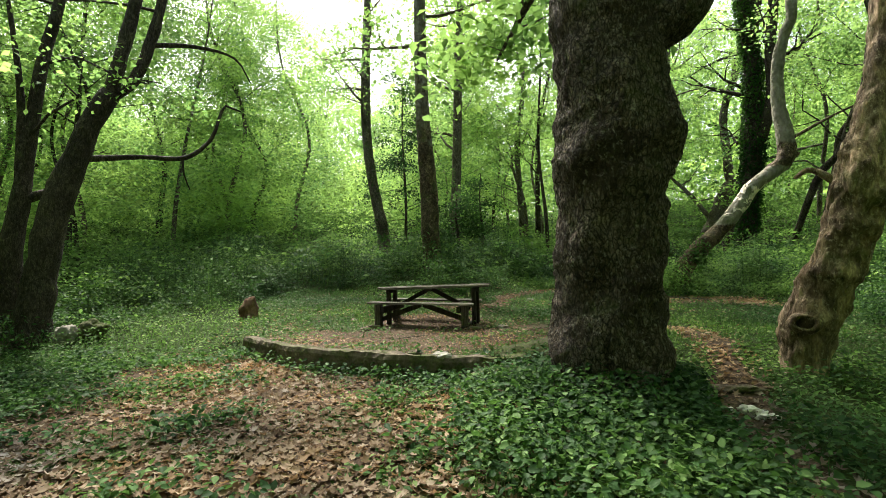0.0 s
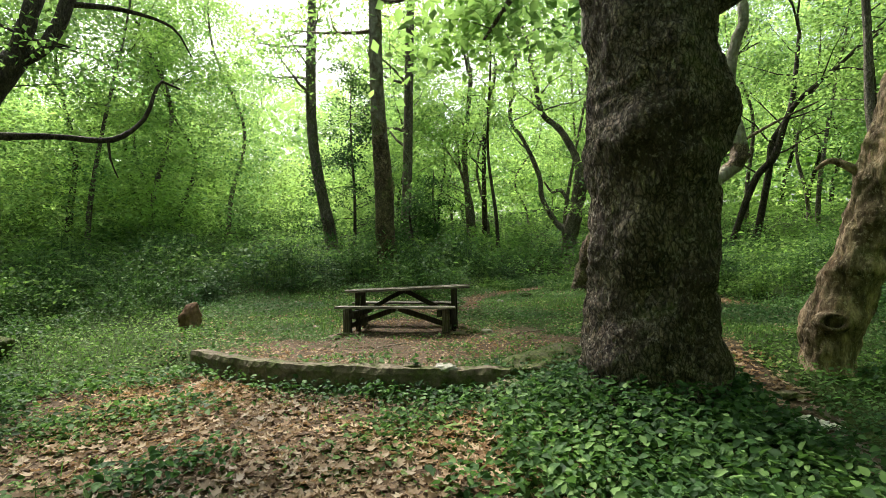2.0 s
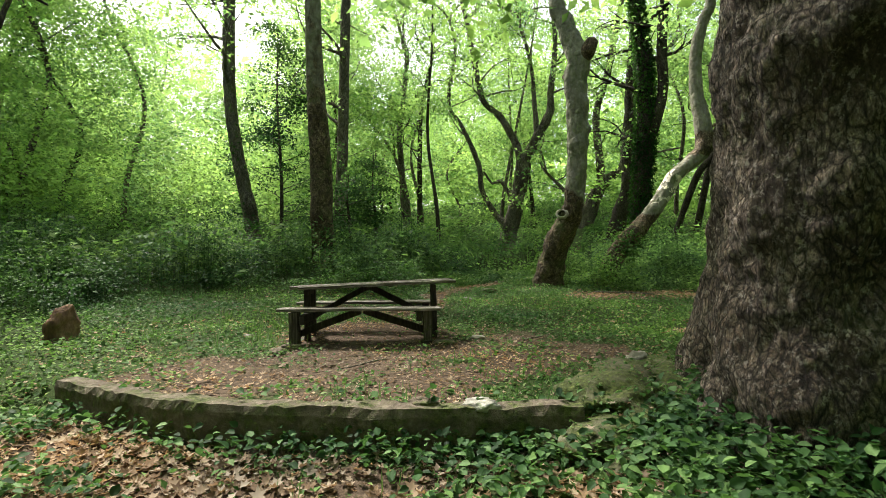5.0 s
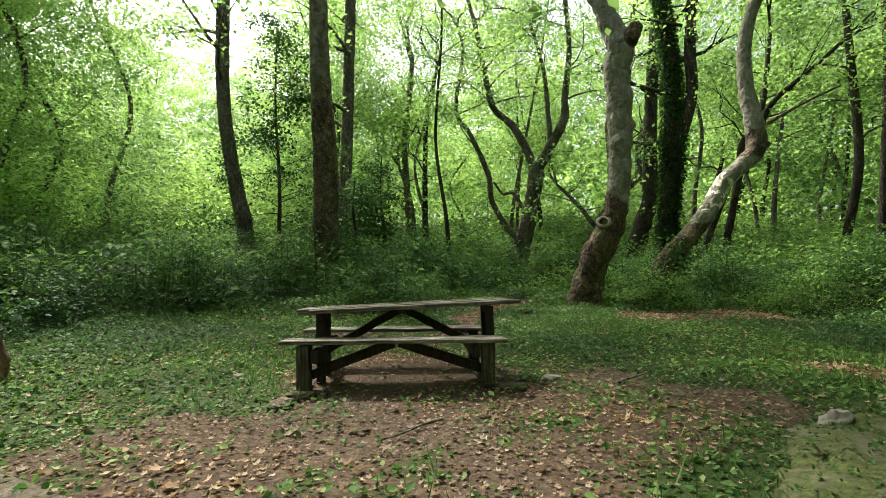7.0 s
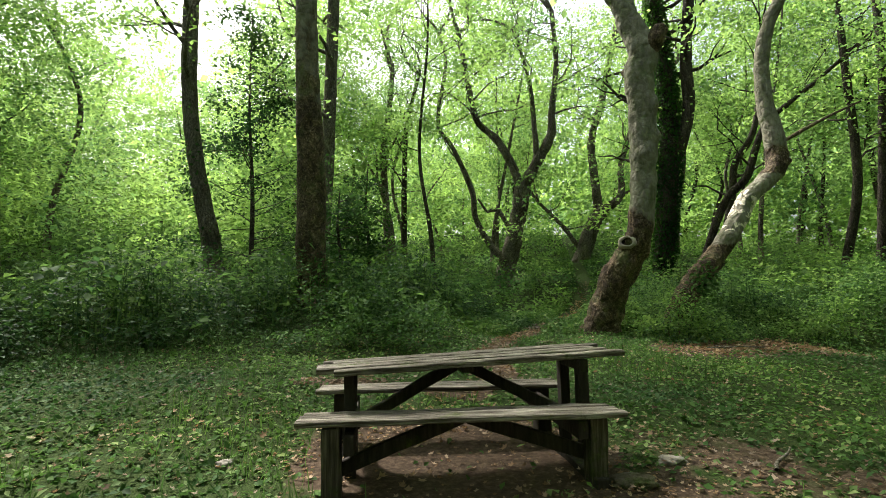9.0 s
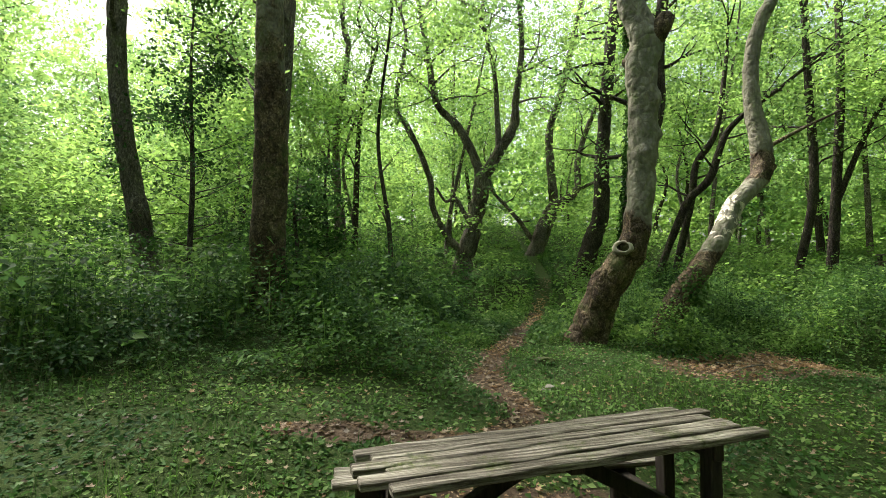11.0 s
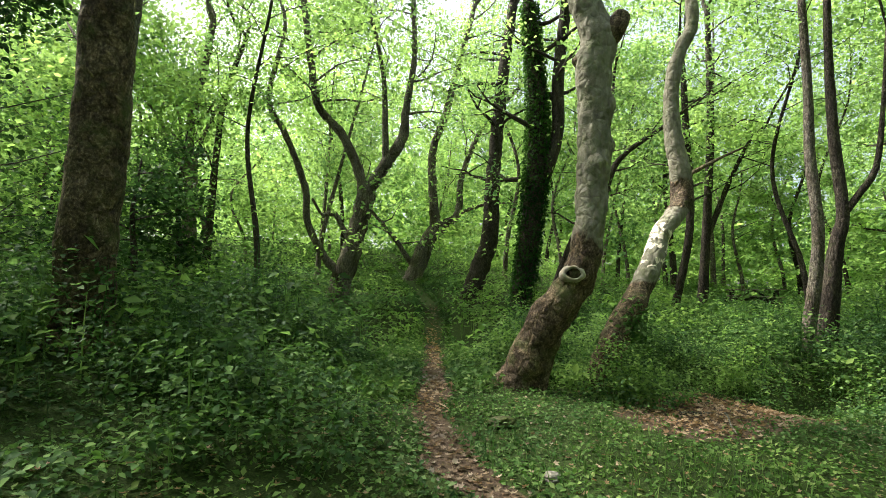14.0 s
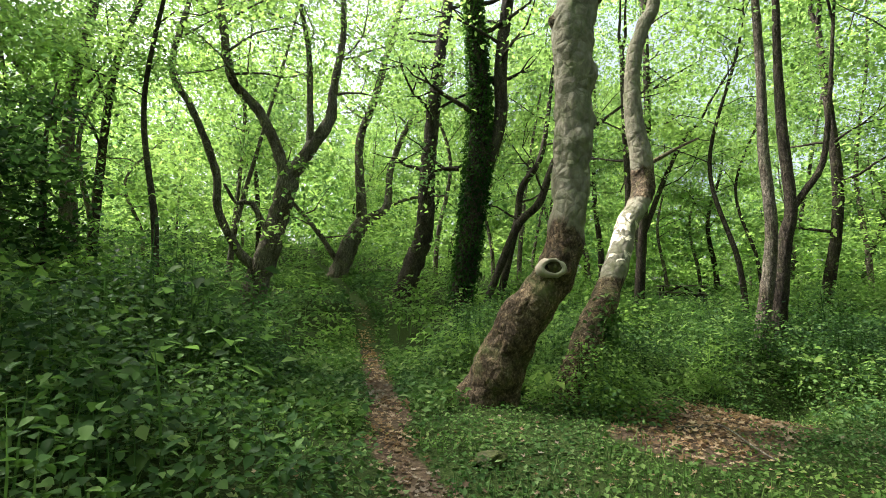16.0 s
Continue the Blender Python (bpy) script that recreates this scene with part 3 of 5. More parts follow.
# the hollow leaning tree
hollow_tree, _ = tree("leaning hollow tree with a knot hole and bare tan wood", [(4.33, 6.1, 0.0, 0.24), (4.39, 6.06, 0.43, 0.28), (4.55, 5.94, 0.95, 0.275), (4.7, 5.83, 1.46, 0.275), (4.79, 5.76, 1.89, 0.29), (4.86, 5.71, 2.19, 0.27),
      (4.94, 5.65, 2.8, 0.21), (5.03, 5.59, 3.52, 0.18), (5.1, 5.5, 5.0, 0.15)],
     [[(4.74, 5.82, 1.9, 0.07), (4.45, 6.01, 2.17, 0.035), (4.3, 6.1, 2.1, 0.02)], [(4.9, 5.7, 2.1, 0.12), (5.25, 5.5, 2.6, 0.1), (5.5, 5.3, 3.6, 0.08), (5.6, 5.2, 4.8, 0.06)]],
     BARK_DEAD, 5, tops=(0, 2), seg=90, step=0.035, rough=0.16, crust=0.05, grain=4.0, lobes=0.2, reach=3.2,
     burls=[((4.6, 5.62, 1.1), 0.09, -0.07), ((4.68, 5.56, 1.35), 0.08, -0.09), ((4.72, 5.52, 1.6), 0.08, -0.08), ((4.4, 5.8, 0.15), 0.12, 0.05)])

# the pale pair beside the path
pale_tree, pale = tree("pale grey plane tree with knots and a broken branch ring", [(5.68, 15.54, 0.20, 0.37), (5.69, 15.20, 1.05, 0.32), (5.75, 14.87, 1.54, 0.29), (5.84, 14.64, 2.00, 0.262), (5.90, 14.55, 2.66, 0.243), (5.92, 14.52, 3.58, 0.25),
      (5.92, 14.53, 4.54, 0.257), (5.90, 14.55, 5.30, 0.285), (5.95, 14.52, 5.76, 0.29), (5.87, 14.63, 6.23, 0.25), (5.69, 14.82, 6.89, 0.22), (5.57, 14.96, 7.74, 0.2), (5.8, 15.1, 12.0, 0.13)],
     [[(5.97, 14.46, 5.76, 0.2), (6.08, 14.30, 5.99, 0.19), (6.16, 14.21, 6.23, 0.13)], [(5.87, 14.58, 5.28, 0.12), (5.75, 14.72, 5.40, 0.1), (5.69, 14.80, 5.47, 0.06)]],
     BARK_PLANE, 11, tops=(0,), seg=56, step=0.05, rough=0.13, crust=0.03, lobes=0.35, reach=5.0, crown=(40, 0.17, 0.65), branches=[(0, 0.85, 4.0), (0, 0.92, 4.0)],
     burls=[((6.11, 14.35, 4.05), 0.13, 0.1), ((5.78, 14.35, 3.72), 0.12, 0.07), ((5.64, 14.49, 1.98), 0.12, 0.11), ((5.59, 14.44, 1.99), 0.07, -0.17), ((5.50, 14.96, 0.92), 0.22, 0.07), ((5.49, 15.22, 0.52), 0.2, 0.08), ((6.06, 14.25, 4.72), 0.14, 0.06)])
peel(pale, lambda c: 0.08 + 0.47 / (1 + math.exp(-(c.z - 1.9 - 0.5 * math.sin(2.2 * math.atan2(c.y + 0.6, c.x - 0.4))) * 5)))
bent_tree, bent = tree("leaning bent plane tree with peeling white bark patches", [(7.0, 14.85, 0.1, 0.27), (7.14, 14.75, 0.83, 0.24), (7.75, 14.7, 1.5, 0.22), (8.44, 14.7, 2.21, 0.205), (9.03, 14.69, 3.05, 0.195), (9.6, 14.68, 3.5, 0.2), (9.98, 14.68, 3.9, 0.23),
      (9.97, 14.75, 4.7, 0.215), (9.9, 14.87, 5.4, 0.185), (9.88, 14.9, 6.5, 0.155), (9.96, 14.75, 7.3, 0.15), (10.05, 14.55, 7.85, 0.14), (10.0, 14.6, 8.75, 0.12), (9.8, 14.8, 12.0, 0.07)],
     [[(9.95, 14.68, 3.85, 0.16), (10.15, 14.6, 3.95, 0.12), (10.25, 14.55, 3.98, 0.05)], [(9.95, 14.75, 4.3, 0.05), (10.9, 14.3, 4.9, 0.035), (11.9, 14.0, 5.4, 0.02)]],
     BARK_PLANE, 13, tops=(0,), seg=44, step=0.05, rough=0.12, crust=0.03, reach=4.0, crown=(40, 0.16, 0.6), branches=[(0, 0.88, 3.0), (0, 0.94, 3.0)],
     burls=[((7.6, 14.5, 1.6), 0.2, 0.07), ((8.2, 14.5, 2.2), 0.14, 0.05), ((9.7, 14.5, 3.9), 0.16, 0.05), ((7.2, 14.6, 0.9), 0.2, 0.06)], lobes=0.3)
peel(bent, lambda c: 0.1 + 0.69 * math.exp(-((c.z - 2.75) / 0.8) ** 4) + 0.45 / (1 + math.exp(-(c.z - 4.2) * 8)) - 0.1 * math.exp(-((c.z - 3.75) / 0.2) ** 2))


def knot_hole(parent, at, way, size, label, lip, seed):
    """A hollow collar of healed wood: a cup turned round its axis, with an uneven rim."""
    turn = Vector(way).to_track_quat("Z", "Y").to_matrix()
    prof, seg = [(1.5, -0.9), (1.35, -0.3), (1.2, 0.2), (1.05, 0.42), (0.88, 0.4), (0.74, 0.15), (0.66, -0.5), (0.4, -0.85), (0.02, -0.9)], 28
    verts, faces = [], []
    for r, h in prof:
        for k in range(seg):
            w = 2 * math.pi * k / seg
            q = Vector((math.cos(w) * r * 1.25, math.sin(w) * r * 0.85, h))
            q *= 1 + 0.16 * noise.noise(q * 1.3 + Vector((seed, 0, 0)))
            verts.append(turn @ (q * size) + Vector(at) - parent.location)
    for i in range(len(prof) - 1):
        for k in range(seg):
            m = i * seg + (k + 1) % seg
            faces.append((i * seg + k, m, m + seg, i * seg + k + seg))
    rim = put("knot_hole", verts, faces, lip, parent, label, True)
    rim.data.materials.append(DARK_WOOD)
    for p in rim.data.polygons:
        # inner faces take the darker wood: the hollow's shade is in the colour
        p.material_index = int(p.index >= 5 * seg)
    return rim


knot_hole(pale_tree, settle([(5.54, 14.58, 1.96)])[0], (-0.86, -0.5, 0.08), 0.115, "healed pale ring round a dark branch hollow", HEALED, 2.0)
knot_hole(hollow_tree, (4.18, 5.845, 0.43), (-0.6, -0.79, 0.1), 0.1, "dark round knot hole in the bare wood", BARK_DEAD, 5.0)

pts = rng.normal(0, 1, (420, 3)) * np.array((0.16, 0.12, 0.22)) + np.array(settle([(7.4, 14.5, 1.15)])[0]) - np.array(bent_tree.location)
sprout = new("sprout", leaf_mesh("sprout", [leaf_arrays(pts, rng.uniform(0.05, 0.12, 420), OVAL, 0.6)], LEAF_HERB))
sprout.parent = bent_tree
tagged(sprout, "fresh green shoots on the trunk", kind="stuff")

# straight trunks behind the table
tree("slim leaning tree with smooth grey bark", [(-2.3, 21.5, 2.24, 0.24), (-2.55, 21.49, 3.43, 0.215), (-2.79, 21.48, 4.85, 0.2), (-2.93, 21.47, 6.44, 0.199), (-2.93, 21.47, 8.87, 0.19), (-2.8, 21.6, 13.0, 0.12)], [], BARK, 17, tops=(0,),
     branches=[(0, 0.55, 2.2), (0, 0.62, 2.5), (0, 0.7, 2.6), (0, 0.78, 2.4), (0, 0.86, 2.2), (0, 0.93, 2.2)], crown=(22, 0.15, 0.5), leaf=LEAF_FAR)
_, tall_trunk = tree("tall straight tree with mottled grey bark above the bushes", [(-0.1, 17.5, 0.97, 0.32), (-0.18, 17.35, 2.11, 0.295), (-0.19, 17.2, 3.1, 0.29), (-0.28, 17.02, 4.3, 0.26), (-0.37, 16.83, 5.6, 0.22), (-0.42, 16.65, 7.05, 0.2), (-0.45, 16.4, 11.0, 0.17)],
     [], BARK_PLANE, 19, tops=(0,), seg=48, step=0.06, branches=[(0, 0.72, 3.0), (0, 0.8, 4.0), (0, 0.86, 4.0), (0, 0.9, 4.0), (0, 0.95, 4.0)], rough=0.06, crust=0.03, reach=5.0, crown=(44, 0.17, 0.65))
peel(tall_trunk, lambda c: 0.02 + 0.33 / (1 + math.exp(-(c.z - 3.2) * 2)))
tree("slender straight tree with dark bark", [(0.72, 22.2, 1.8, 0.22), (0.85, 22.2, 5.1, 0.2), (0.93, 22.2, 8.9, 0.18), (1.05, 22.2, 12.6, 0.16)], [], BARK, 23, tops=(0,),
     branches=[(0, 0.4, 2.2), (0, 0.5, 2.5), (0, 0.62, 2.8), (0, 0.75, 2.6), (0, 0.85, 2.4)], crown=(22, 0.15, 0.55), leaf=LEAF_FAR)

# gnarled trees round the far end of the path
tree("gnarled forked tree with twisting limbs and knots", [(9.68, 27.35, 1.36, 0.44), (10.03, 27.12, 3.19, 0.385), (10.24, 26.97, 4.58, 0.365), (10.34, 26.9, 5.4, 0.37)],
     [[(10.3, 26.92, 5.2, 0.24), (9.92, 27.2, 6.52, 0.195), (9.3, 27.62, 7.75, 0.172), (8.6, 28.09, 8.61, 0.149), (8.23, 28.35, 10.46, 0.138), (7.83, 28.63, 13.03, 0.116)],
      [(10.3, 26.92, 5.2, 0.28), (10.86, 26.55, 6.49, 0.254), (11.39, 26.19, 7.72, 0.209), (11.44, 26.15, 8.92, 0.152), (11.61, 26.04, 11.11, 0.118), (11.45, 26.14, 13.54, 0.107)],
      [(10.9, 26.52, 6.5, 0.16), (10.81, 26.58, 7.78, 0.127), (10.61, 26.72, 10.26, 0.093), (10.02, 27.12, 12.85, 0.082)],
      [(9.7, 27.33, 2.1, 0.19), (9.16, 27.71, 2.68, 0.157), (8.55, 28.13, 4.0, 0.135), (8.39, 28.24, 5.35, 0.136), (7.65, 28.75, 7.35, 0.113), (7.04, 29.17, 8.68, 0.102), (7.34, 28.96, 11.54, 0.08), (7.09, 29.13, 12.93, 0.069)],
      [(9.95, 27.2, 3.3, 0.12), (9.4, 27.6, 4.4, 0.1), (9.0, 27.8, 4.3, 0.07), (8.6, 28.0, 4.9, 0.05)]],
     BARK, 29, tops=(1, 2, 3, 4), rough=0.16, seg=18, reach=3.0, burls=[((10.2, 26.7, 4.3), 0.2, 0.1), ((9.8, 27.0, 2.6), 0.2, 0.1), ((10.5, 26.8, 5.1), 0.2, 0.1)],
     branches=[(1, 0.5, 3.0), (1, 0.7, 3.0), (2, 0.6, 2.6), (4, 0.75, 2.6)], crown=(22, 0.16, 0.6), leaf=LEAF_FAR)
tree("low-forked tree with dark curved limbs", [(15.99, 30.46, 1.91, 0.475), (16.54, 29.97, 4.18, 0.418), (16.96, 29.59, 5.05, 0.4)],
     [[(16.83, 29.71, 4.7, 0.28), (16.63, 29.88, 6.91, 0.241), (16.54, 29.97, 9.05, 0.212), (16.93, 29.61, 10.93, 0.198), (17.4, 29.19, 14.09, 0.168), (17.88, 28.76, 17.3, 0.139)],
      [(16.9, 29.62, 4.95, 0.25), (17.65, 28.97, 5.75, 0.21), (17.71, 28.92, 7.58, 0.166), (18.21, 28.47, 9.76, 0.136), (18.74, 27.99, 11.03, 0.121), (19.93, 26.92, 12.97, 0.091)],
      [(16.15, 30.3, 2.6, 0.15), (15.6, 30.81, 3.68, 0.134), (15.13, 31.23, 4.46, 0.12), (14.3, 31.97, 5.62, 0.09)], [(17.65, 28.97, 5.75, 0.1), (18.6, 28.1, 6.3, 0.08), (20.0, 26.9, 6.6, 0.05)]],
     BARK, 31, tops=(1, 2, 3), rough=0.14, reach=3.2, branches=[(1, 0.4, 3.0), (1, 0.6, 3.2), (2, 0.6, 3)], crown=(22, 0.17, 0.6), leaf=LEAF_FAR)
tree("dark curved tree trunk leaning over the path", [(13.59, 24.42, 0.3, 0.43), (13.88, 24.11, 2.05, 0.389), (14.23, 23.74, 3.91, 0.345), (14.23, 23.74, 5.78, 0.301), (14.28, 23.68, 8.14, 0.268), (14.35, 23.61, 10.06, 0.246), (14.56, 23.39, 13.72, 0.2)],
     [], BARK_DARK, 37, tops=(0,), rough=0.13, branches=[(0, 0.6, 2.4), (0, 0.75, 2.6), (0, 0.85, 2.6)], leaf=LEAF_FAR, crown=(22, 0.16, 0.55))
ivy_tree, _ = tree("ivy-covered tree with a second bare stem", [(12.3, 20.64, 1.0, 0.36), (12.42, 20.48, 3.36, 0.34), (12.5, 20.37, 5.67, 0.33), (12.49, 20.38, 7.62, 0.3), (12.36, 20.55, 9.61, 0.26), (12.21, 20.75, 11.66, 0.22)],
     [[(12.55, 20.3, 5.2, 0.24), (12.72, 20.08, 5.9, 0.228), (12.89, 19.85, 7.21, 0.209), (12.86, 19.89, 8.98, 0.202), (12.96, 19.76, 11.57, 0.18)]], BARK_DARK, 41, tops=(0, 1), leaf=LEAF_FAR, crown=(20, 0.16, 0.55))
c = spline(settle([(12.3, 20.64, 1.0, 0.36), (12.42, 20.48, 3.36, 0.36), (12.5, 20.37, 5.67, 0.4), (12.49, 20.38, 7.62, 0.34), (12.36, 20.55, 9.61, 0.3), (12.21, 20.75, 11.66, 0.26)]), 0.03)
pick = c[rng.integers(0, len(c), 9000)]
ang, rad = rng.uniform(0, 2 * np.pi, 9000), rng.normal(1.0, 0.13, 9000)
pts = np.stack([pick[:, 0] + np.cos(ang) * pick[:, 3] * rad, pick[:, 1] + np.sin(ang) * pick[:, 3] * rad, pick[:, 2]], -1) - np.array(ivy_tree.location)
ivy = new("ivy", leaf_mesh("ivy", [leaf_arrays(pts, rng.uniform(0.06, 0.13, 9000), OVAL, 0.5, ang - np.pi / 2, -0.7)], LEAF_IVY))
ivy.parent = ivy_tree
tagged(ivy, "dark green ivy leaves clinging to the trunk", kind="stuff")
tree("thin leaning dark tree stem", [(14.46, 21.01, 1.4, 0.13), (14.89, 20.2, 3.98, 0.139), (15.25, 19.55, 4.9, 0.138), (15.54, 19.01, 6.63, 0.099), (16.24, 17.7, 7.85, 0.069)], [], BARK_DARK, 43, tops=(0,), seg=10, reach=2.5, leaf=LEAF_FAR)
tree("thin dark tree stem", [(15.84, 21.28, 1.6, 0.15), (16.08, 20.86, 4.38, 0.139), (16.15, 20.73, 5.68, 0.128), (16.49, 20.14, 7.01, 0.107), (16.7, 19.9, 10, 0.07)], [], BARK_DARK, 47, tops=(0,), seg=10, reach=2.5, leaf=LEAF_FAR)
tree("slender dark tree with a side stem", [(18.02, 16.95, 1.6, 0.19), (18.05, 16.86, 4.57, 0.151), (18.08, 16.78, 8.26, 0.132), (18.03, 16.93, 12.53, 0.1)],
     [[(18.05, 16.88, 3.9, 0.1), (18.18, 16.5, 5.16, 0.09), (18.3, 16.18, 6.14, 0.079), (18.49, 15.62, 7.5, 0.059), (18.66, 15.16, 8.04, 0.049)]], BARK_DARK, 53, tops=(0, 1), seg=10, reach=2.8, branches=[(0, 0.6, 2.5), (0, 0.8, 2.5)], leaf=LEAF_FAR)
tree("slender grey tree stem", [(16.97, 17.47, 1.6, 0.14), (17.12, 17.09, 4.47, 0.137), (17.05, 17.27, 8.1, 0.12), (17.0, 17.4, 10.4, 0.09)], [], BARK_DARK, 59, tops=(0,), seg=10, reach=2.8, branches=[(0, 0.7, 2.2)], leaf=LEAF_FAR)
tree("slim curved tree stem beside its twin", [(12.2, 12.84, 0.9, 0.15), (12.22, 12.63, 3.13, 0.122), (12.2, 12.77, 5.02, 0.112), (12.2, 12.81, 6.7, 0.095), (12.19, 12.92, 8.74, 0.08)], [], BARK, 61, tops=(0,), seg=10, reach=2.6)
tree("forked dark tree with a thick foot", [(13.01, 12.65, 1.2, 0.26), (13.04, 12.44, 3.09, 0.153), (13.05, 12.31, 3.87, 0.128), (13.03, 12.46, 5.59, 0.117), (13.03, 12.54, 7.37, 0.093), (13.02, 12.57, 9.05, 0.08)],
     [[(13.05, 12.33, 3.8, 0.09), (13.08, 12.02, 4.3, 0.076), (13.1, 11.73, 4.86, 0.069), (13.12, 11.6, 6.13, 0.05), (13.1, 11.5, 8.0, 0.035)]], BARK_DARK, 67, tops=(0, 1), seg=12, reach=2.6)
tree("dark ivy-grown tree at the edge of the glade", [(20.58, 11.59, 1.9, 0.19), (20.65, 11.21, 4.11, 0.167), (20.67, 11.09, 5.99, 0.168), (20.65, 11.21, 8.52, 0.133), (20.62, 11.36, 11.34, 0.097)], [], BARK_DARK, 71, tops=(0,), seg=10,
     branches=[(0, 0.3, 2.0), (0, 0.45, 2.0), (0, 0.6, 2.5)], leaf=LEAF_FAR)
tree("slender pale tree in the thicket", [(4.75, 29.64, 2.63, 0.18), (4.63, 29.66, 4.83, 0.158), (4.5, 29.69, 6.96, 0.15), (4.71, 29.65, 8.88, 0.135), (4.88, 29.61, 11.0, 0.11)], [[(5.07, 29.84, 1.9, 0.15), (4.88, 29.89, 4.0, 0.125), (4.3, 30.06, 5.87, 0.07)]], BARK, 73,
     tops=(0, 1), seg=10, reach=3, branches=[(0, 0.5, 2.5), (0, 0.7, 2.5)], leaf=LEAF_FAR)
tree("slender leaning tree in the thicket", [(5.9, 30.87, 2.6, 0.16), (5.89, 30.87, 6.25, 0.127), (6.01, 30.84, 8.94, 0.11), (6.56, 30.66, 11.5, 0.08)], [], BARK_DARK, 79, tops=(0,), seg=10, reach=3, branches=[(0, 0.5, 2.5), (0, 0.7, 2.5)], leaf=LEAF_FAR)

# the crooked pair at the edge of the clearing
tree("crooked leaning tree with a long low branch", [(-7.03, 8.92, 0.3, 0.28), (-6.92, 9.0, 1.25, 0.252), (-6.80, 9.08, 2.12, 0.245), (-6.68, 9.16, 2.72, 0.238), (-6.50, 9.29, 3.29, 0.211), (-6.30, 9.42, 4.03, 0.184), (-6.08, 9.57, 4.51, 0.18)],
     [[(-6.11, 9.55, 4.4, 0.14), (-5.96, 9.65, 5.14, 0.126), (-5.73, 9.81, 6.44, 0.107), (-5.48, 10.0, 8.2, 0.08)], [(-6.13, 9.55, 4.42, 0.11), (-5.76, 9.79, 4.86, 0.107), (-5.51, 9.96, 5.74, 0.103), (-5.36, 10.07, 6.56, 0.094), (-5.18, 10.3, 8.0, 0.07)],
      [(-6.50, 9.29, 3.24, 0.07), (-5.69, 9.84, 3.38, 0.048), (-5.04, 10.29, 3.44, 0.045), (-4.64, 10.57, 3.88, 0.04), (-4.52, 10.65, 4.3, 0.035), (-4.40, 10.73, 4.62, 0.025), (-4.15, 10.9, 4.54, 0.014)],
      [(-5.08, 10.25, 3.43, 0.025), (-5.06, 10.27, 3.1, 0.018), (-4.98, 10.35, 2.8, 0.01)], [(-5.58, 9.93, 5.6, 0.06), (-4.88, 10.4, 5.75, 0.04), (-4.28, 10.9, 5.7, 0.025), (-3.98, 11.0, 5.2, 0.012)]],
     BARK_DARK, 83, tops=(1, 2), rough=0.13, reach=3.2, branches=[(1, 0.6, 2.4), (2, 0.6, 2.4), (2, 0.8, 2.2)], crown=(26, 0.1, 0.45))
tree("crooked dark twin of the leaning tree", [(-7.63, 9.1, 0.3, 0.22), (-7.58, 9.14, 1.66, 0.177), (-7.48, 9.2, 2.46, 0.159), (-7.40, 9.26, 3.26, 0.12), (-7.28, 9.35, 4.6, 0.112), (-7.17, 9.44, 5.46, 0.103), (-7.03, 9.54, 6.24, 0.09), (-6.88, 9.7, 8.0, 0.06)],
     [[(-7.46, 9.2, 2.5, 0.1), (-7.23, 9.35, 2.62, 0.09), (-6.88, 9.1, 2.6, 0.08)], [(-7.48, 9.2, 2.7, 0.08), (-7.50, 9.19, 2.95, 0.069), (-7.47, 9.21, 4.16, 0.065), (-7.53, 9.17, 5.16, 0.05), (-7.68, 9.1, 6.5, 0.03)]],
     BARK_DARK, 89, tops=(0, 2), reach=2.8, branches=[(0, 0.5, 2.2), (0, 0.65, 2.2), (0, 0.8, 2.2)], crown=(26, 0.1, 0.45))


# ---- woodland all round ----
def wood_tree(seed, height, foot, per, size, low):
    rnd = np.random.default_rng(seed)
    a, b = rnd.normal(0, 0.45, 2), rnd.normal(0, 0.7, 2)
    line = [(0, 0, -0.3, foot * 1.25), (a[0] * 0.2, a[1] * 0.2, height * 0.15, foot), (a[0], a[1], height * 0.4, foot * 0.75), (b[0], b[1], height * 0.7, foot * 0.5), (b[0] * 1.4, b[1] * 1.4, height, foot * 0.2)]
    ob = thing("tree", 0, 0, -60, "slender woodland tree with bright green leaves", "tree", "woodland trees")
    v, f = tube_arrays(line, 9, 0.4, 0.08, 2.0, (), 0.2, seed)
    put("trunk", v, f, (BARK, BARK_DARK)[seed % 2], ob, smooth=True)
    c, twigs, tips = spline(line, 0.25), [], []
    for k in range(15):
        q = c[int((low + (1 - low) * (k / 14) ** 0.9) * (len(c) - 1))]
        w = rnd.uniform(0, 2 * np.pi)
        reach = (1.5 + 2.2 * math.sin(math.pi * min(1, 0.2 + k / 17))) * rnd.uniform(0.7, 1.2)
        grow(q[:3], (math.cos(w), math.sin(w), 0.4), reach, max(q[3] * 0.4, 0.02), 1, twigs, tips, rnd, 0.25, 0.06)
    v, f = joined([tube_arrays(t, 3, 0.9, 0.0) for t in twigs])
    tagged(put("branchwork", v, f, (BARK, BARK_DARK)[seed % 2], ob, smooth=True), kind="stuff")
    crown = new("crown", leaf_mesh("crown", [foliage(tips, per, size, 0.62, flat=0.35)], LEAF_FAR))
    crown.parent = ob
    tagged(crown, kind="stuff")
    return ob


kinds = [wood_tree(100 + k, h, r, 44, 0.165, low) for k, (h, r, low) in enumerate([(10.5, 0.1, 0.36), (12, 0.14, 0.38), (9, 0.08, 0.28), (13.5, 0.15, 0.36), (8, 0.08, 0.2), (11, 0.12, 0.33)])]
named = [(-2.3, 21.5), (-0.1, 17.5), (0.7, 21), (10, 27), (16, 30.4), (13.6, 24.4), (12.3, 20.6), (6, 15), (7, 15), (18, 17), (12.6, 12.8), (20.6, 11.5), (22, 16.3), (14.5, 21)]


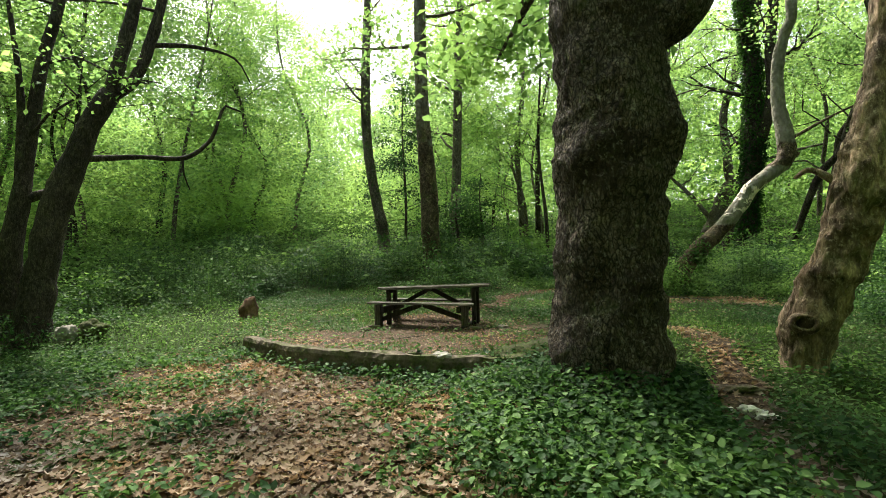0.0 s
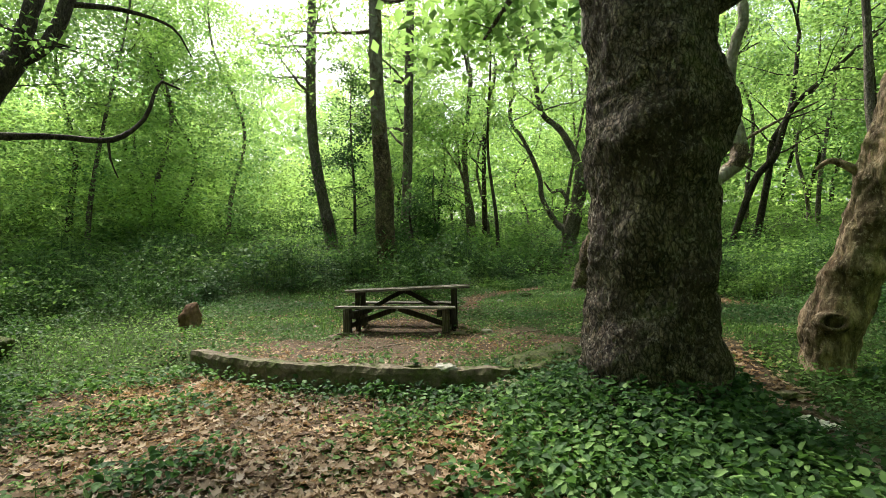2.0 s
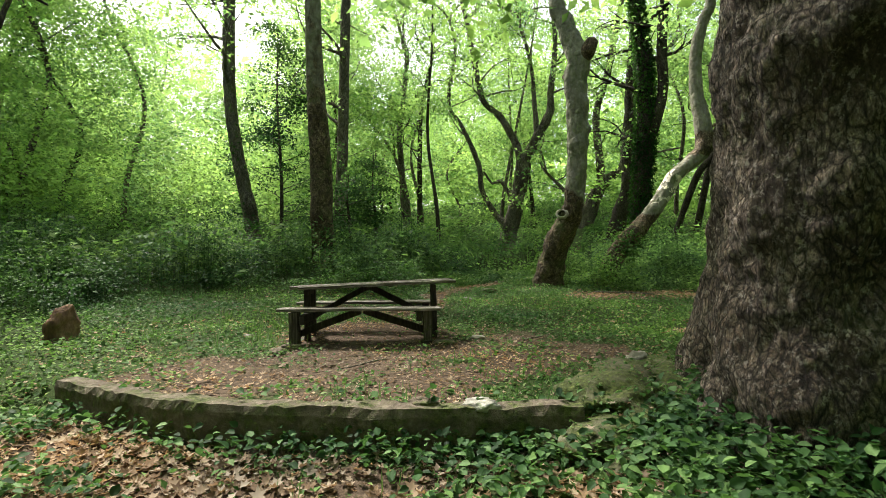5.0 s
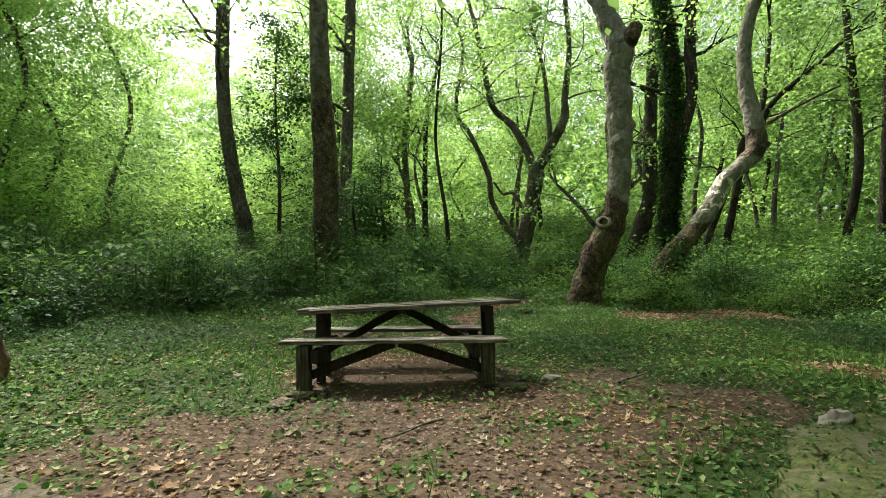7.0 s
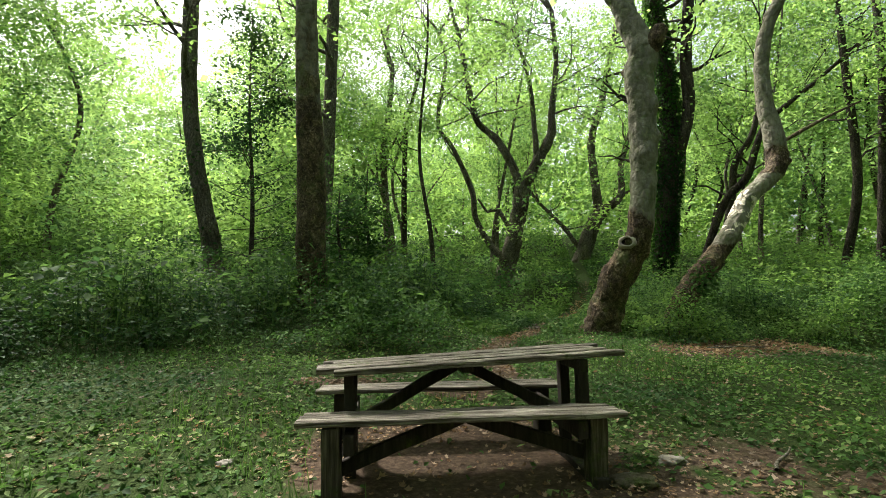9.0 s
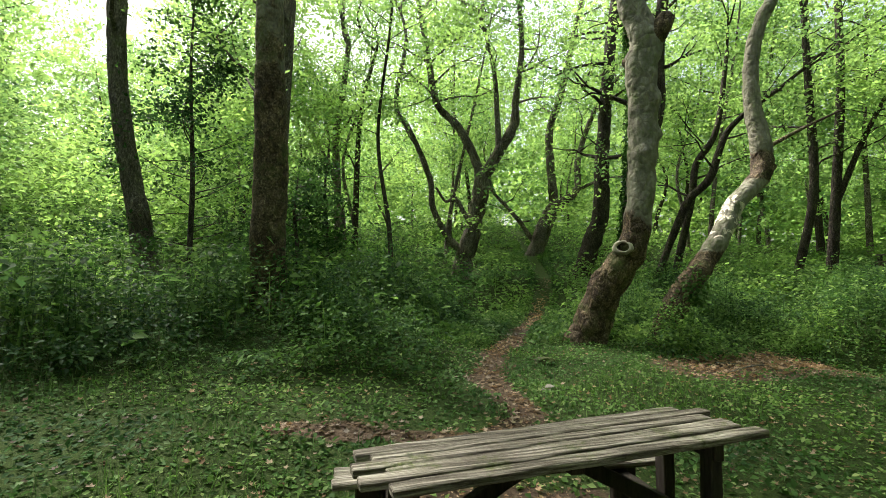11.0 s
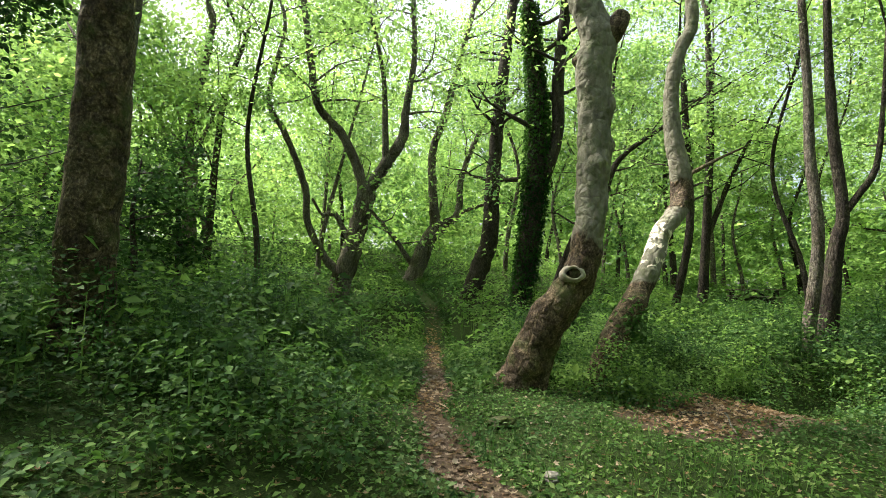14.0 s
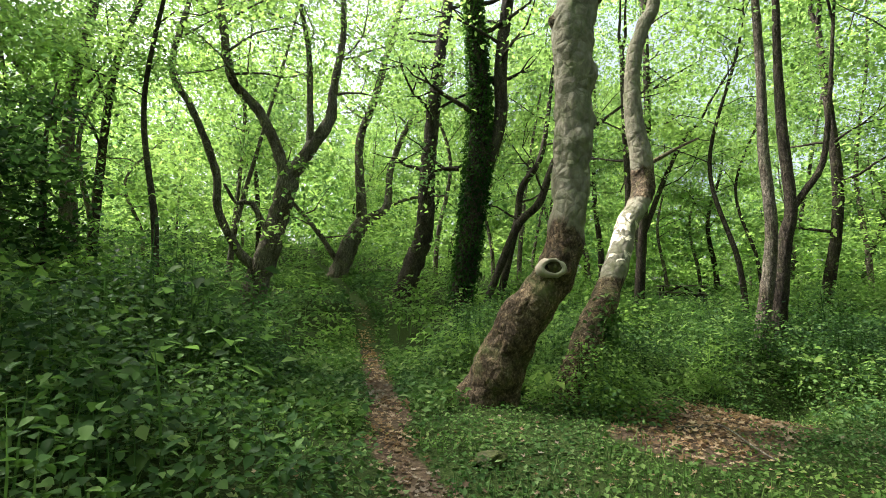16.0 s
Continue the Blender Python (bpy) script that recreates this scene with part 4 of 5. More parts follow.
def spread(count, angles, reach, gap, seed, ok):
    """Places for trees: angles in degrees to the right of straight ahead, distances from the table's yard."""
    rnd, out, tries = np.random.default_rng(seed), [], 0
    while len(out) < count and tries < 8000:
        tries += 1
        a, d = rnd.uniform(*angles), rnd.uniform(*reach)
        x, y = -0.5 + d * math.sin(radians(a)), 6 + d * math.cos(radians(a))
        if ok(a, d, x, y) and all(math.hypot(x - p, y - q) > gap for p, q in out + named):
            out.append((x, y))
    return out


ahead = lambda a, d, x, y: not (-17 < a < -2 and d < 33) and float(off_line(x, y, PATH)) > 2.4 and math.hypot(x - 22, (y - 16) * 1.6) > 5 and not (2 < a < 64 and d < 29) and not (a >= 64 and d < 21)
tall = [wood_tree(140 + k, h, r, 52, 0.15, low) for k, (h, r, low) in enumerate([(14.5, 0.1, 0.46), (13, 0.08, 0.42), (15.5, 0.12, 0.48)])]
middle = lambda a, d, x, y: not (-19 < a < -2) and float(off_line(x, y, PATH)) > 1.8 and math.hypot(x - 22, (y - 16) * 1.6) > 4.5 and not (-2 < a < 62 and d < 17)
# unseen trees behind the viewpoint, added to keep sky light off the clearing
behind = lambda a, d, x, y: math.hypot(x, y - 3) > 7
spots = spread(74, (-75, 106), (19, 50), 3.0, 21, ahead) + spread(40, (106, 285), (9, 30), 3.2, 22, behind)
for k, (x, y) in enumerate(spots):
    s = rng.uniform(0.85, 1.2) * (1.0 if y > 4 else 1.25)
    copy_thing(kinds[k % len(kinds)], pose(x, y, float(gz(x, y)) - 0.05, 0, 0, rng.uniform(0, 360)) @ Matrix.Diagonal((s, s, s * rng.uniform(0.9, 1.15), 1)))
for k, (x, y) in enumerate(spread(34, (-70, 104), (15.5, 33), 3.0, 23, middle)):
    s = rng.uniform(0.85, 1.1)
    copy_thing(tall[k % 3], pose(x, y, float(gz(x, y)) - 0.05, 0, 0, rng.uniform(0, 360)) @ Matrix.Diagonal((s, s, s, 1)))
for k, ob in enumerate(tall):
    x, y = [(27, 24), (-15, 21), (8, -8)][k]
    ob.matrix_basis = pose(x, y, float(gz(x, y)) - 0.05, 0, 0, 70 * k)
for k, ob in enumerate(kinds):
    x, y = [(-24, 28), (30, 34), (-17, 6), (26, -6), (2, -9), (-9, -4)][k]
    ob.matrix_basis = pose(x, y, float(gz(x, y)) - 0.05, 0, 0, 40 * k)

# young trees with dark leaves beside the slim trunks
def young_tree(x, y, height, wide, seed, label):
    rnd = np.random.default_rng(seed)
    ob = thing("tree", x, y, float(gz(x, y)), label, "tree")
    line = [(0, 0, -0.2, 0.07), (0.05, 0.02, height * 0.3, 0.055), (-0.04, 0.05, height * 0.65, 0.035), (0.03, 0, height, 0.012)]
    v, f = tube_arrays(line, 7, 0.3, 0.1, 3.0, (), 0.2, seed)
    put("trunk", v, f, BARK_DARK, ob, smooth=True)
    twigs, tips, mid = [], [], spline(line, 0.15)
    for k in range(int(height * 6)):
        w = (k + 1) / (height * 6 + 1)
        q = mid[int((0.08 + 0.92 * w) * (len(mid) - 1))]
        a = rnd.uniform(0, 2 * np.pi)
        grow(q[:3], (math.cos(a), math.sin(a), 0.2), wide * (1.15 - w) * rnd.uniform(0.7, 1.2) + 0.25, 0.018, 0, twigs, tips, rnd, 0.25, 0.02)
    v, f = joined([tube_arrays(t, 3, 0.5, 0.0) for t in twigs])
    tagged(put("branchwork", v, f, BARK_DARK, ob, smooth=True), kind="stuff")
    crown = new("crown", leaf_mesh("crown", [foliage(tips, 44, 0.1, 0.34, OVAL)], LEAF_BUSH))
    crown.parent = ob
    tagged(crown, kind="stuff")


for k, (x, y, height, wide) in enumerate([(-1.5, 21.0, 7.5, 1.6), (1.6, 20.6, 3.4, 1.3), (0.6, 19.4, 2.6, 1.0)]):
    young_tree(x, y, height, wide, 300 + k, "tall dark-leaved young tree behind the bushes" if height > 5 else "low dark-leaved young tree behind the bushes")


# far woods and the scrub below them, past counting
c, s = [], []
for k in range(680):
    # clumps from 440 on stand unseen behind, added to block low sky light
    a, d = (rng.uniform(-1.5, 2.0), rng.uniform(44, 90)) if k < 440 else (rng.uniform(2.0, 4.8), rng.uniform(22, 60))
    x, y = d * math.sin(a), 6 + d * math.cos(a)
    h = rng.uniform(5, 16) + (4 if -0.03 < a < 1.6 or k >= 440 else 0)
    n = 260
    q = rng.normal(0, 1, (n, 3)) * np.array((2.6, 2.6, h * 0.28)) + np.array((x, y, float(gz(x, y)) + h * 0.42))
    c.append(q)
    s.append(rng.uniform(0.45, 1.05, n))
woods = new("far_woods", leaf_mesh("far_woods", [leaf_arrays(np.concatenate(c), np.concatenate(s), DIAMOND, 0.6)], LEAF_FAR))
tagged(woods, "bright green distant woodland", "woods", kind="stuff")


# young trees and tall shrubs between the trunks
c, s = [], []
for k in range(420):
    a, d = radians(rng.uniform(-75, 110)), rng.uniform(22, 50)
    x, y = -0.5 + d * math.sin(a), 6 + d * math.cos(a)
    if float(off_line(x, y, PATH)) < 1.6 or math.hypot(x - 22, (y - 16) * 1.5) < 5 or 8 < math.degrees(a) < 62 and d < 33 and rng.random() < 0.7:
        continue
    h = rng.uniform(1.6, 2.6) + rng.random() ** 2 * 3.5
    for j in range(int(4 + h * 2)):
        w = rng.uniform(0.25, 1.0)
        q = rng.normal(0, 1, (26, 3)) * np.array((0.42, 0.42, 0.13)) + np.array((x + rng.normal(0, 0.7), y + rng.normal(0, 0.7), float(gz(x, y)) + 0.5 + h * w))
        c.append(q)
        s.append(rng.uniform(0.1, 0.22, 26) * (0.8 + d / 60))
for k in range(130):
    a, d = radians(rng.uniform(-72, 4)), rng.uniform(17.5, 34)
    x, y = -0.5 + d * math.sin(a), 6 + d * math.cos(a)
    h = rng.uniform(2.5, 5.5) + (rng.uniform(0, 5) if not -15 < math.degrees(a) < -1 else 0)
    if math.hypot(x + 0.1, y - 17.5) < 2.2:
        continue
    for j in range(int(8 + h * 6)):
        w = rng.uniform(0.05, 1.0)
        wide = 0.5 + 1.1 * math.sin(math.pi * min(1, 0.25 + 0.7 * w))
        q = rng.normal(0, 1, (26, 3)) * np.array((0.4, 0.4, 0.1)) + np.array((x + rng.normal(0, wide), y + rng.normal(0, wide), float(gz(x, y)) + 0.3 + h * w))
        q[:, 2] -= 0.3 * np.hypot(q[:, 0] - q[:, 0].mean(), q[:, 1] - q[:, 1].mean())
        c.append(q)
        s.append(rng.uniform(0.09, 0.19, 26))
saplings = new("sapling_leaves", leaf_mesh("sapling_leaves", [leaf_arrays(np.concatenate(c), np.concatenate(s), DIAMOND, 0.5)], LEAF_FAR))
tagged(saplings, "bright green leaves of saplings and tall shrubs", "saplings", kind="stuff")


# ---- undergrowth ----
def scatter(n, box, weight):
    """Places in a box of the plan, kept by their weight (0 to 1)."""
    x, y = rng.uniform(box[0], box[1], n), rng.uniform(box[2], box[3], n)
    keep = rng.random(n) < weight(x, y)
    return x[keep], y[keep]


def undergrowth(n, box, size, per, spread, shape, name, label, stems=True, mat=None):
    x, y = scatter(n, box, lambda x, y: np.clip(bush_height(x, y) * 1.4, 0, 1) * (bush_height(x, y) > 0.2))
    h = bush_height(x, y)
    z = gz(x, y)
    top = h * rng.uniform(0.45, 1.2, len(x))
    groups = []
    m = np.repeat(np.arange(len(x)), per)
    k = rng.random(len(m)) ** 0.6
    r = spread * (0.35 + 0.65 * k) * rng.normal(0, 1, (2, len(m)))
    cc = np.stack([x[m] + r[0], y[m] + r[1], z[m] + 0.05 + top[m] * k], -1)
    groups.append(leaf_arrays(cc, size * rng.uniform(0.6, 1.35, len(m)), shape, 0.38, np.arctan2(r[1], r[0]) - np.pi / 2 + rng.normal(0, 0.5, len(m)), -0.12))
    if stems:
        sv = np.stack([x, y, z], -1)
        groups.append(leaf_arrays(sv, top * 1.02, (BLADE[0] * np.array((0.35, 1, 0.4)), BLADE[1]), 0.12, None, 1.45))
    ob = new(name, leaf_mesh(name, groups, mat or LEAF_BUSH))
    return tagged(ob, label, "bushes", kind="stuff")


undergrowth(6600, (-9, 14, 4, 19), 0.064, 40, 0.18, OVAL, "bramble_thicket", "dense dark green bramble and nettle undergrowth")
undergrowth(5600, (-30, 30, 15, 48), 0.17, 24, 0.34, DIAMOND, "far_thicket", "green undergrowth below the trees", True, LEAF_SHRUB)
undergrowth(4600, (10, 34, -4, 20), 0.12, 22, 0.32, DIAMOND, "glade_thicket", "green undergrowth round the glade", False, LEAF_SHRUB)
undergrowth(1500, (-32, -6, 4, 20), 0.12, 22, 0.32, DIAMOND, "side_thicket", "green undergrowth beside the clearing", False, LEAF_SHRUB)

undergrowth(900, (5.0, 9.6, 13.0, 17.5), 0.06, 34, 0.15, OVAL, "tree_foot_thicket", "green bushes round the feet of the pale trees", True, LEAF_SHRUB)

# herbs, grass and moss-green leaves on the clearing
x, y = scatter(260000, (-9, 11, -1.5, 20), lambda x, y: np.clip(1.0 - 1.15 * bare(x, y), 0.03, 1) * (0.6 + 0.4 * sstep(-0.4, 0.5, wob(x, y, 0.8, 7))))
low = 0.02 + 0.10 * sstep(-0.5, 0.9, wob(x, y, 0.6, 4)) + 0.16 * sstep(-3.2, -5.5, x) + 0.12 * sstep(6, 9, x)
pts = np.stack([x, y, gz(x, y) + low * rng.random(len(x))], -1)
herbs = new("herb_layer", leaf_mesh("herb_layer", [leaf_arrays(pts, rng.uniform(0.03, 0.078, len(x)), DIAMOND, 0.45)], LEAF_HERB))
tagged(herbs, "low green herbs covering the forest floor", "herbs", kind="stuff")
x, y = scatter(60000, (-7, 10, 2, 17), lambda x, y: np.clip(0.8 - bare(x, y), 0, 1) * sstep(-0.1, 0.6, wob(x, y, 1.4, 11)))
sx, sy = scatter(150000, (2.5, 21, 15.5, 36), lambda x, y: (bush_height(x, y) < 0.35) * sstep(0.22, 0.4, off_line(x, y, PATH)))
side = new("path_herbs", leaf_mesh("path_herbs", [leaf_arrays(np.stack([sx, sy, gz(sx, sy) + 0.22 * rng.random(len(sx))], -1), rng.uniform(0.06, 0.13, len(sx)), DIAMOND, 0.45)], LEAF_HERB))
tagged(side, "fresh green herbs along the footpath", "herbs", kind="stuff")
blades = new("grass", leaf_mesh("grass", [leaf_arrays(np.stack([x, y, gz(x, y) - 0.01], -1), rng.uniform(0.06, 0.2, len(x)), BLADE, 0.35, None, 1.1)], LEAF_HERB))
tagged(blades, "thin green grass tufts between the herbs", "grass", kind="stuff")


def creeper(n, box, weight, size, height, name, label, mat):
    x, y = scatter(n, box, weight)
    pts = np.stack([x, y, gz(x, y) + 0.02 + height * rng.random(len(x)) ** 0.8], -1)
    ob = new(name, leaf_mesh(name, [leaf_arrays(pts, size * rng.uniform(0.6, 1.4, len(x)), OVAL, 0.4)], mat))
    return tagged(ob, label, "ground cover", kind="stuff")


creeper(23000, (0.2, 3.4, 2.2, 6.4), lambda x, y: sstep(1.5, 0.9, np.hypot((x - 1.6) / 1.15, (y - 4.3) / 1.35)) * sstep(0.2, 0.4, off_line(x, y, SIDE_PATH)), 0.058, 0.3, "ground_ivy", "dark green broad-leaved creeper round the big tree", LEAF_BUSH)
creeper(14000, (1.0, 5.2, 1.0, 6.2), lambda x, y: sstep(0.15, 0.45, off_line(x, y, SIDE_PATH)) * (0.35 + 0.65 * sstep(-0.3, 0.5, wob(x, y, 0.7, 3))), 0.05, 0.16, "bank_herbs", "fresh green herbs and grass beside the side path", LEAF_SHRUB)
creeper(17000, (-3.4, 1.0, 5.0, 8.2), lambda x, y: sstep(0.45, 0.1, np.abs(kerb_y(x) - y - 0.25)) * (0.25 + 0.6 * sstep(-1.4, 0.3, x)), 0.06, 0.16, "kerb_creeper", "green creeper growing along the kerb", LEAF_BUSH)
creeper(38000, (-7, 1.5, 1.0, 8.5), lambda x, y: sstep(0.15, 0.75, wob(x, y, 0.55, 9) + 0.7 * sstep(-2.6, -4.2, x)) * sstep(0.2, 0.6, kerb_y(x) - y), 0.06, 0.14, "sprouting_herbs", "patches of green herbs coming through the fallen leaves", LEAF_BUSH)

# fallen leaves
def litter(n, box, weight, size, name, label):
    x, y = scatter(n, box, weight)
    pts = np.stack([x, y, gz(x, y) + rng.uniform(0.006, 0.04, len(x))], -1)
    ob = new(name, leaf_mesh(name, [leaf_arrays(pts, size * rng.uniform(0.5, 1.3, len(x)), LOBED, 0.28)], DRY))
    return tagged(ob, label, "fallen leaves", kind="stuff")


litter(52000, (-6, 2.5, -1.5, 8.5), lambda x, y: np.clip(sstep(0.02, 0.4, kerb_y(x) - y) * sstep(-4.6, -2.9, x) * sstep(2.0, 0.3, x) * (0.75 + 0.5 * wob(x, y, 0.8, 1)), 0.02, 1), 0.07, "leaf_litter", "thick pale brown fallen leaves below the kerb")
litter(26000, (-3.8, 3.2, 6.2, 11.5), lambda x, y: 0.6 * np.clip(bare(x, y) + 0.15, 0, 1) * (0.12 + 0.88 * sstep(0.5, 1.1, np.hypot((x + 0.25) / 1.3, (y - 9.8) / 0.75))), 0.031, "yard_leaves", "scattered dry leaves on bare earth by the table")
litter(9000, (-4, 9, 7.5, 15), lambda x, y: 0.28 * np.ones_like(x), 0.05, "clearing_leaves", "single dry leaves scattered through the herbs")
litter(6000, (4.2, 9.5, 11.3, 14.8), lambda x, y: 0.8 * sstep(0.1, 0.95, bare(x, y)), 0.07, "leaf_patch", "patch of brown fallen leaves")
litter(24000, (-2, 5, 10.5, 17), lambda x, y: 0.6 * sstep(0.34, 0.03, off_line(x, y, PATH) + 0.14 * wob(x, y, 0.4)), 0.055, "path_leaves", "dry leaves lying along the footpath")
litter(17000, (4, 12, 16, 25), lambda x, y: 0.6 * sstep(0.34, 0.03, off_line(x, y, PATH) + 0.14 * wob(x, y, 0.4)), 0.07, "far_path_leaves", "dry leaves on the farther part of the footpath")
litter(5000, (2, 4.5, 1.5, 9), lambda x, y: 0.7 * sstep(0.5, 0.15, off_line(x, y, SIDE_PATH)), 0.07, "side_path_leaves", "dry leaves on the worn side path")


# ---- kerb and bank ----
def box_part(bm, x0, x1, y0, y1, z0, z1, bevel=0.008, jitter=0.0, cuts=0, rnd=None):
    b = bmesh.new()
    bmesh.ops.create_cube(b, size=1)
    bmesh.ops.scale(b, vec=(x1 - x0, y1 - y0, z1 - z0), verts=b.verts)
    bmesh.ops.translate(b, vec=((x0 + x1) / 2, (y0 + y1) / 2, (z0 + z1) / 2), verts=b.verts)
    if cuts:
        long = [e for e in b.edges if abs(abs((e.verts[0].co - e.verts[1].co).x) - (x1 - x0)) < 1e-4]
        bmesh.ops.subdivide_edges(b, edges=long, cuts=cuts)
    if bevel:
        bmesh.ops.bevel(b, geom=list(b.edges), offset=bevel, segments=1, affect="EDGES")
    if jitter:
        for v in b.verts:
            v.co += Vector(noise.noise_vector(v.co * 4.3 + Vector((rnd or 0, 0, 0)))) * jitter
    me = bpy.data.meshes.new("tmp")
    b.to_mesh(me)
    b.free()
    bm.from_mesh(me)
    bpy.data.meshes.remove(me)


kc = spline([(x, y, 0, 1) for x, y in KERB], 0.05)
prof = [(-0.09, -0.35), (-0.1, -0.02), (-0.075, 0.035), (0.07, 0.045), (0.1, 0.02), (0.1, -0.35)]
verts, faces = [], []
kd = np.gradient(kc[:, :2], axis=0)
kd /= np.linalg.norm(kd, axis=1)[:, None]
for i, q in enumerate(kc):
    for a, z in prof:
        w = Vector((q[0] - kd[i][1] * a, q[1] + kd[i][0] * a, z + 0.03))
        w += Vector(noise.noise_vector(w * 3)) * 0.03 + Vector(noise.noise_vector(w * 14)) * 0.014
        verts.append(w)
np_ = len(prof)
for i in range(len(kc) - 1):
    for k in range(np_ - 1):
        a = i * np_ + k
        faces.append((a, a + np_, a + np_ + 1, a + 1))
faces += [tuple(range(np_)), tuple((len(kc) - 1) * np_ + k for k in reversed(range(np_)))]
tagged(put("kerb", verts, faces, CONCRETE), "low curved kerb of crumbling mossy concrete", "kerb", kind="structure")


def rock(name, x, y, z, sx, sy, sz, seed, mat, label, category="stone", turn=0.0, rough=0.35):
    bm = bmesh.new()
    bmesh.ops.create_icosphere(bm, subdivisions=5 if sx > 0.5 else 4, radius=1)
    for v in bm.verts:
        c = v.co.copy()
        k = 1 + rough * noise.noise(c * 1.6 + Vector((seed, 0, 0))) + rough * 0.5 * noise.noise(c * 3.7 + Vector((0, seed, 0))) + rough * 0.25 * noise.noise(c * 11 + Vector((seed, seed, 0)))
        v.co = Vector((c.x * sx, c.y * sy, max(c.z, -0.6) * sz)) * k
    ob = part(name, bm, mat, smooth=True)
    ob.matrix_basis = pose(x, y, z, 0, 0, turn)
    return tagged(ob, label, category)


bank = rock("mossy_bank", 1.5, 6.6, float(gz(1.5, 6.6)) - 0.1, 1.2, 0.55, 0.26, 4, MOSSY, "long mossy stone bank at the end of the kerb", "bank", 42)
pick = rng.integers(0, len(bank.data.vertices), 5200)
spots = np.array([bank.data.vertices[int(k)].co for k in pick])
spots = (spots + rng.normal(0, 0.012, spots.shape))[spots[:, 2] > -0.02]
moss = new("moss", leaf_mesh("moss", [leaf_arrays(spots, rng.uniform(0.012, 0.045, len(spots)), DIAMOND, 0.5)], LEAF_HERB))
moss.parent = bank
tagged(moss, "olive green moss and small herbs on the bank", kind="stuff")
spots = spots[rng.random(len(spots)) < 0.04]
fallen = new("fallen_leaves", leaf_mesh("fallen_leaves", [leaf_arrays(spots + (0, 0, 0.012), rng.uniform(0.025, 0.06, len(spots)), LOBED, 0.25)], DRY))
fallen.parent = bank
tagged(fallen, "dry brown leaves lying on the moss", kind="stuff")
rock("stone", 0.1, 6.37, 0.06, 0.13, 0.09, 0.05, 8, PALE_STONE, "pale flat stone lying on the kerb", turn=-28)
rock("stone", -0.25, 6.55, 0.05, 0.12, 0.08, 0.05, 9, CONCRETE, "grey stone set in the kerb", turn=-28)
rock("stone", 2.06, 7.28, float(gz(2.06, 7.28)) + 0.06, 0.13, 0.09, 0.09, 12, STONE, "pale stone on the mossy bank")
rock("stone", 3.2, 14.1, float(gz(3.2, 14.1)) + 0.04, 0.19, 0.12, 0.07, 14, MOSSY, "rounded mossy grey stone in the herbs")
rock("stone", 2.2, 12.75, float(gz(2.2, 12.75)) + 0.02, 0.1, 0.07, 0.05, 15, STONE, "small grey stone by the footpath")
rock("stone", 1.17, 9.32, float(gz(1.17, 9.32)) + 0.01, 0.1, 0.07, 0.04, 16, STONE, "small stone on bare earth")
rock("stone", -1.71, 10.4, float(gz(-1.71, 10.4)) + 0.01, 0.06, 0.05, 0.04, 17, STONE, "small stone in the grass")
for x, y, turn, seed in ((-1.16, 9.42, 20, 40), (0.66, 9.12, -35, 41), (-1.3, 9.2, 70, 42)):
    rock("stone", x, y, float(gz(x, y)) + 0.02, 0.15, 0.09, 0.04, seed, CONCRETE, "dark flat stone at the foot of the picnic table", turn=turn)
rock("boulder", -6.35, 8.8, float(gz(-6.35, 8.8)) + 0.18, 0.17, 0.14, 0.16, 18, STONE, "pale tan boulder among the herbs")
rock("boulder", -6.1, 9.1, float(gz(-6.1, 9.1)) + 0.14, 0.24, 0.16, 0.2, 19, MOSSY, "dark mossy boulder beside a pale one")
rock("slab", 3.2, 5.55, float(gz(3.2, 5.55)) + 0.02, 0.3, 0.09, 0.05, 20, CONCRETE, "flat earth-stained slab across the side path", turn=-8)
for k, (dx, dy, s) in enumerate([(0, 0, 0.07), (0.1, -0.09, 0.06), (-0.13, 0.02, 0.035), (0.2, -0.1, 0.04), (0.03, -0.14, 0.03)]):
    x, y = 2.96 + dx, 4.93 + dy
    rock("paper_scrap", x, y, float(gz(x, y)) + s * 0.5, s, s * 0.7, s * 0.6, 30 + k, PAPER, "crumpled scrap of white paper on the side path", "litter", 40 * k, 0.8)


# ---- stump and sticks ----
st = thing("tree_stump", -4.0, 10.8, float(gz(-4.0, 10.8)), "low rotten reddish-brown tree stump among herbs", "stump")
v, f = tube_arrays([(0, 0, -0.2, 0.22), (0, 0, 0.1, 0.18), (0.03, 0, 0.24, 0.15), (0.08, 0.02, 0.36, 0.09), (0.11, 0.03, 0.42, 0.03)], 28, 0.03, 0.4, 7.0, (), 0.4, 3)
put("trunk", v, f, ROTTEN, st, smooth=True)
for k, (a, b, r) in enumerate([((6.73, 12.84), (4.59, 12.07), 0.012), ((6.0, 13.2), (6.5, 12.9), 0.02), ((1.6, 8.9), (2.1, 9.15), 0.012), ((-0.2, 8.4), (-0.7, 8.1), 0.008)]):
    line = []
    for s in np.linspace(0, 1, 6):
        x, y = a[0] + (b[0] - a[0]) * s, a[1] + (b[1] - a[1]) * s
        line.append((x + 0.03 * math.sin(7 * s + k), y, float(gz(x, y)) + 0.03 + (0.18 * s if k == 0 else 0), r * (1.2 - 0.6 * s)))
    v, f = tube_arrays(line, 7, 0.08, 0.15, 9.0)
    tagged(put("stick", v, f, GREY_WOOD, smooth=True), "dry fallen stick on the ground", "stick")


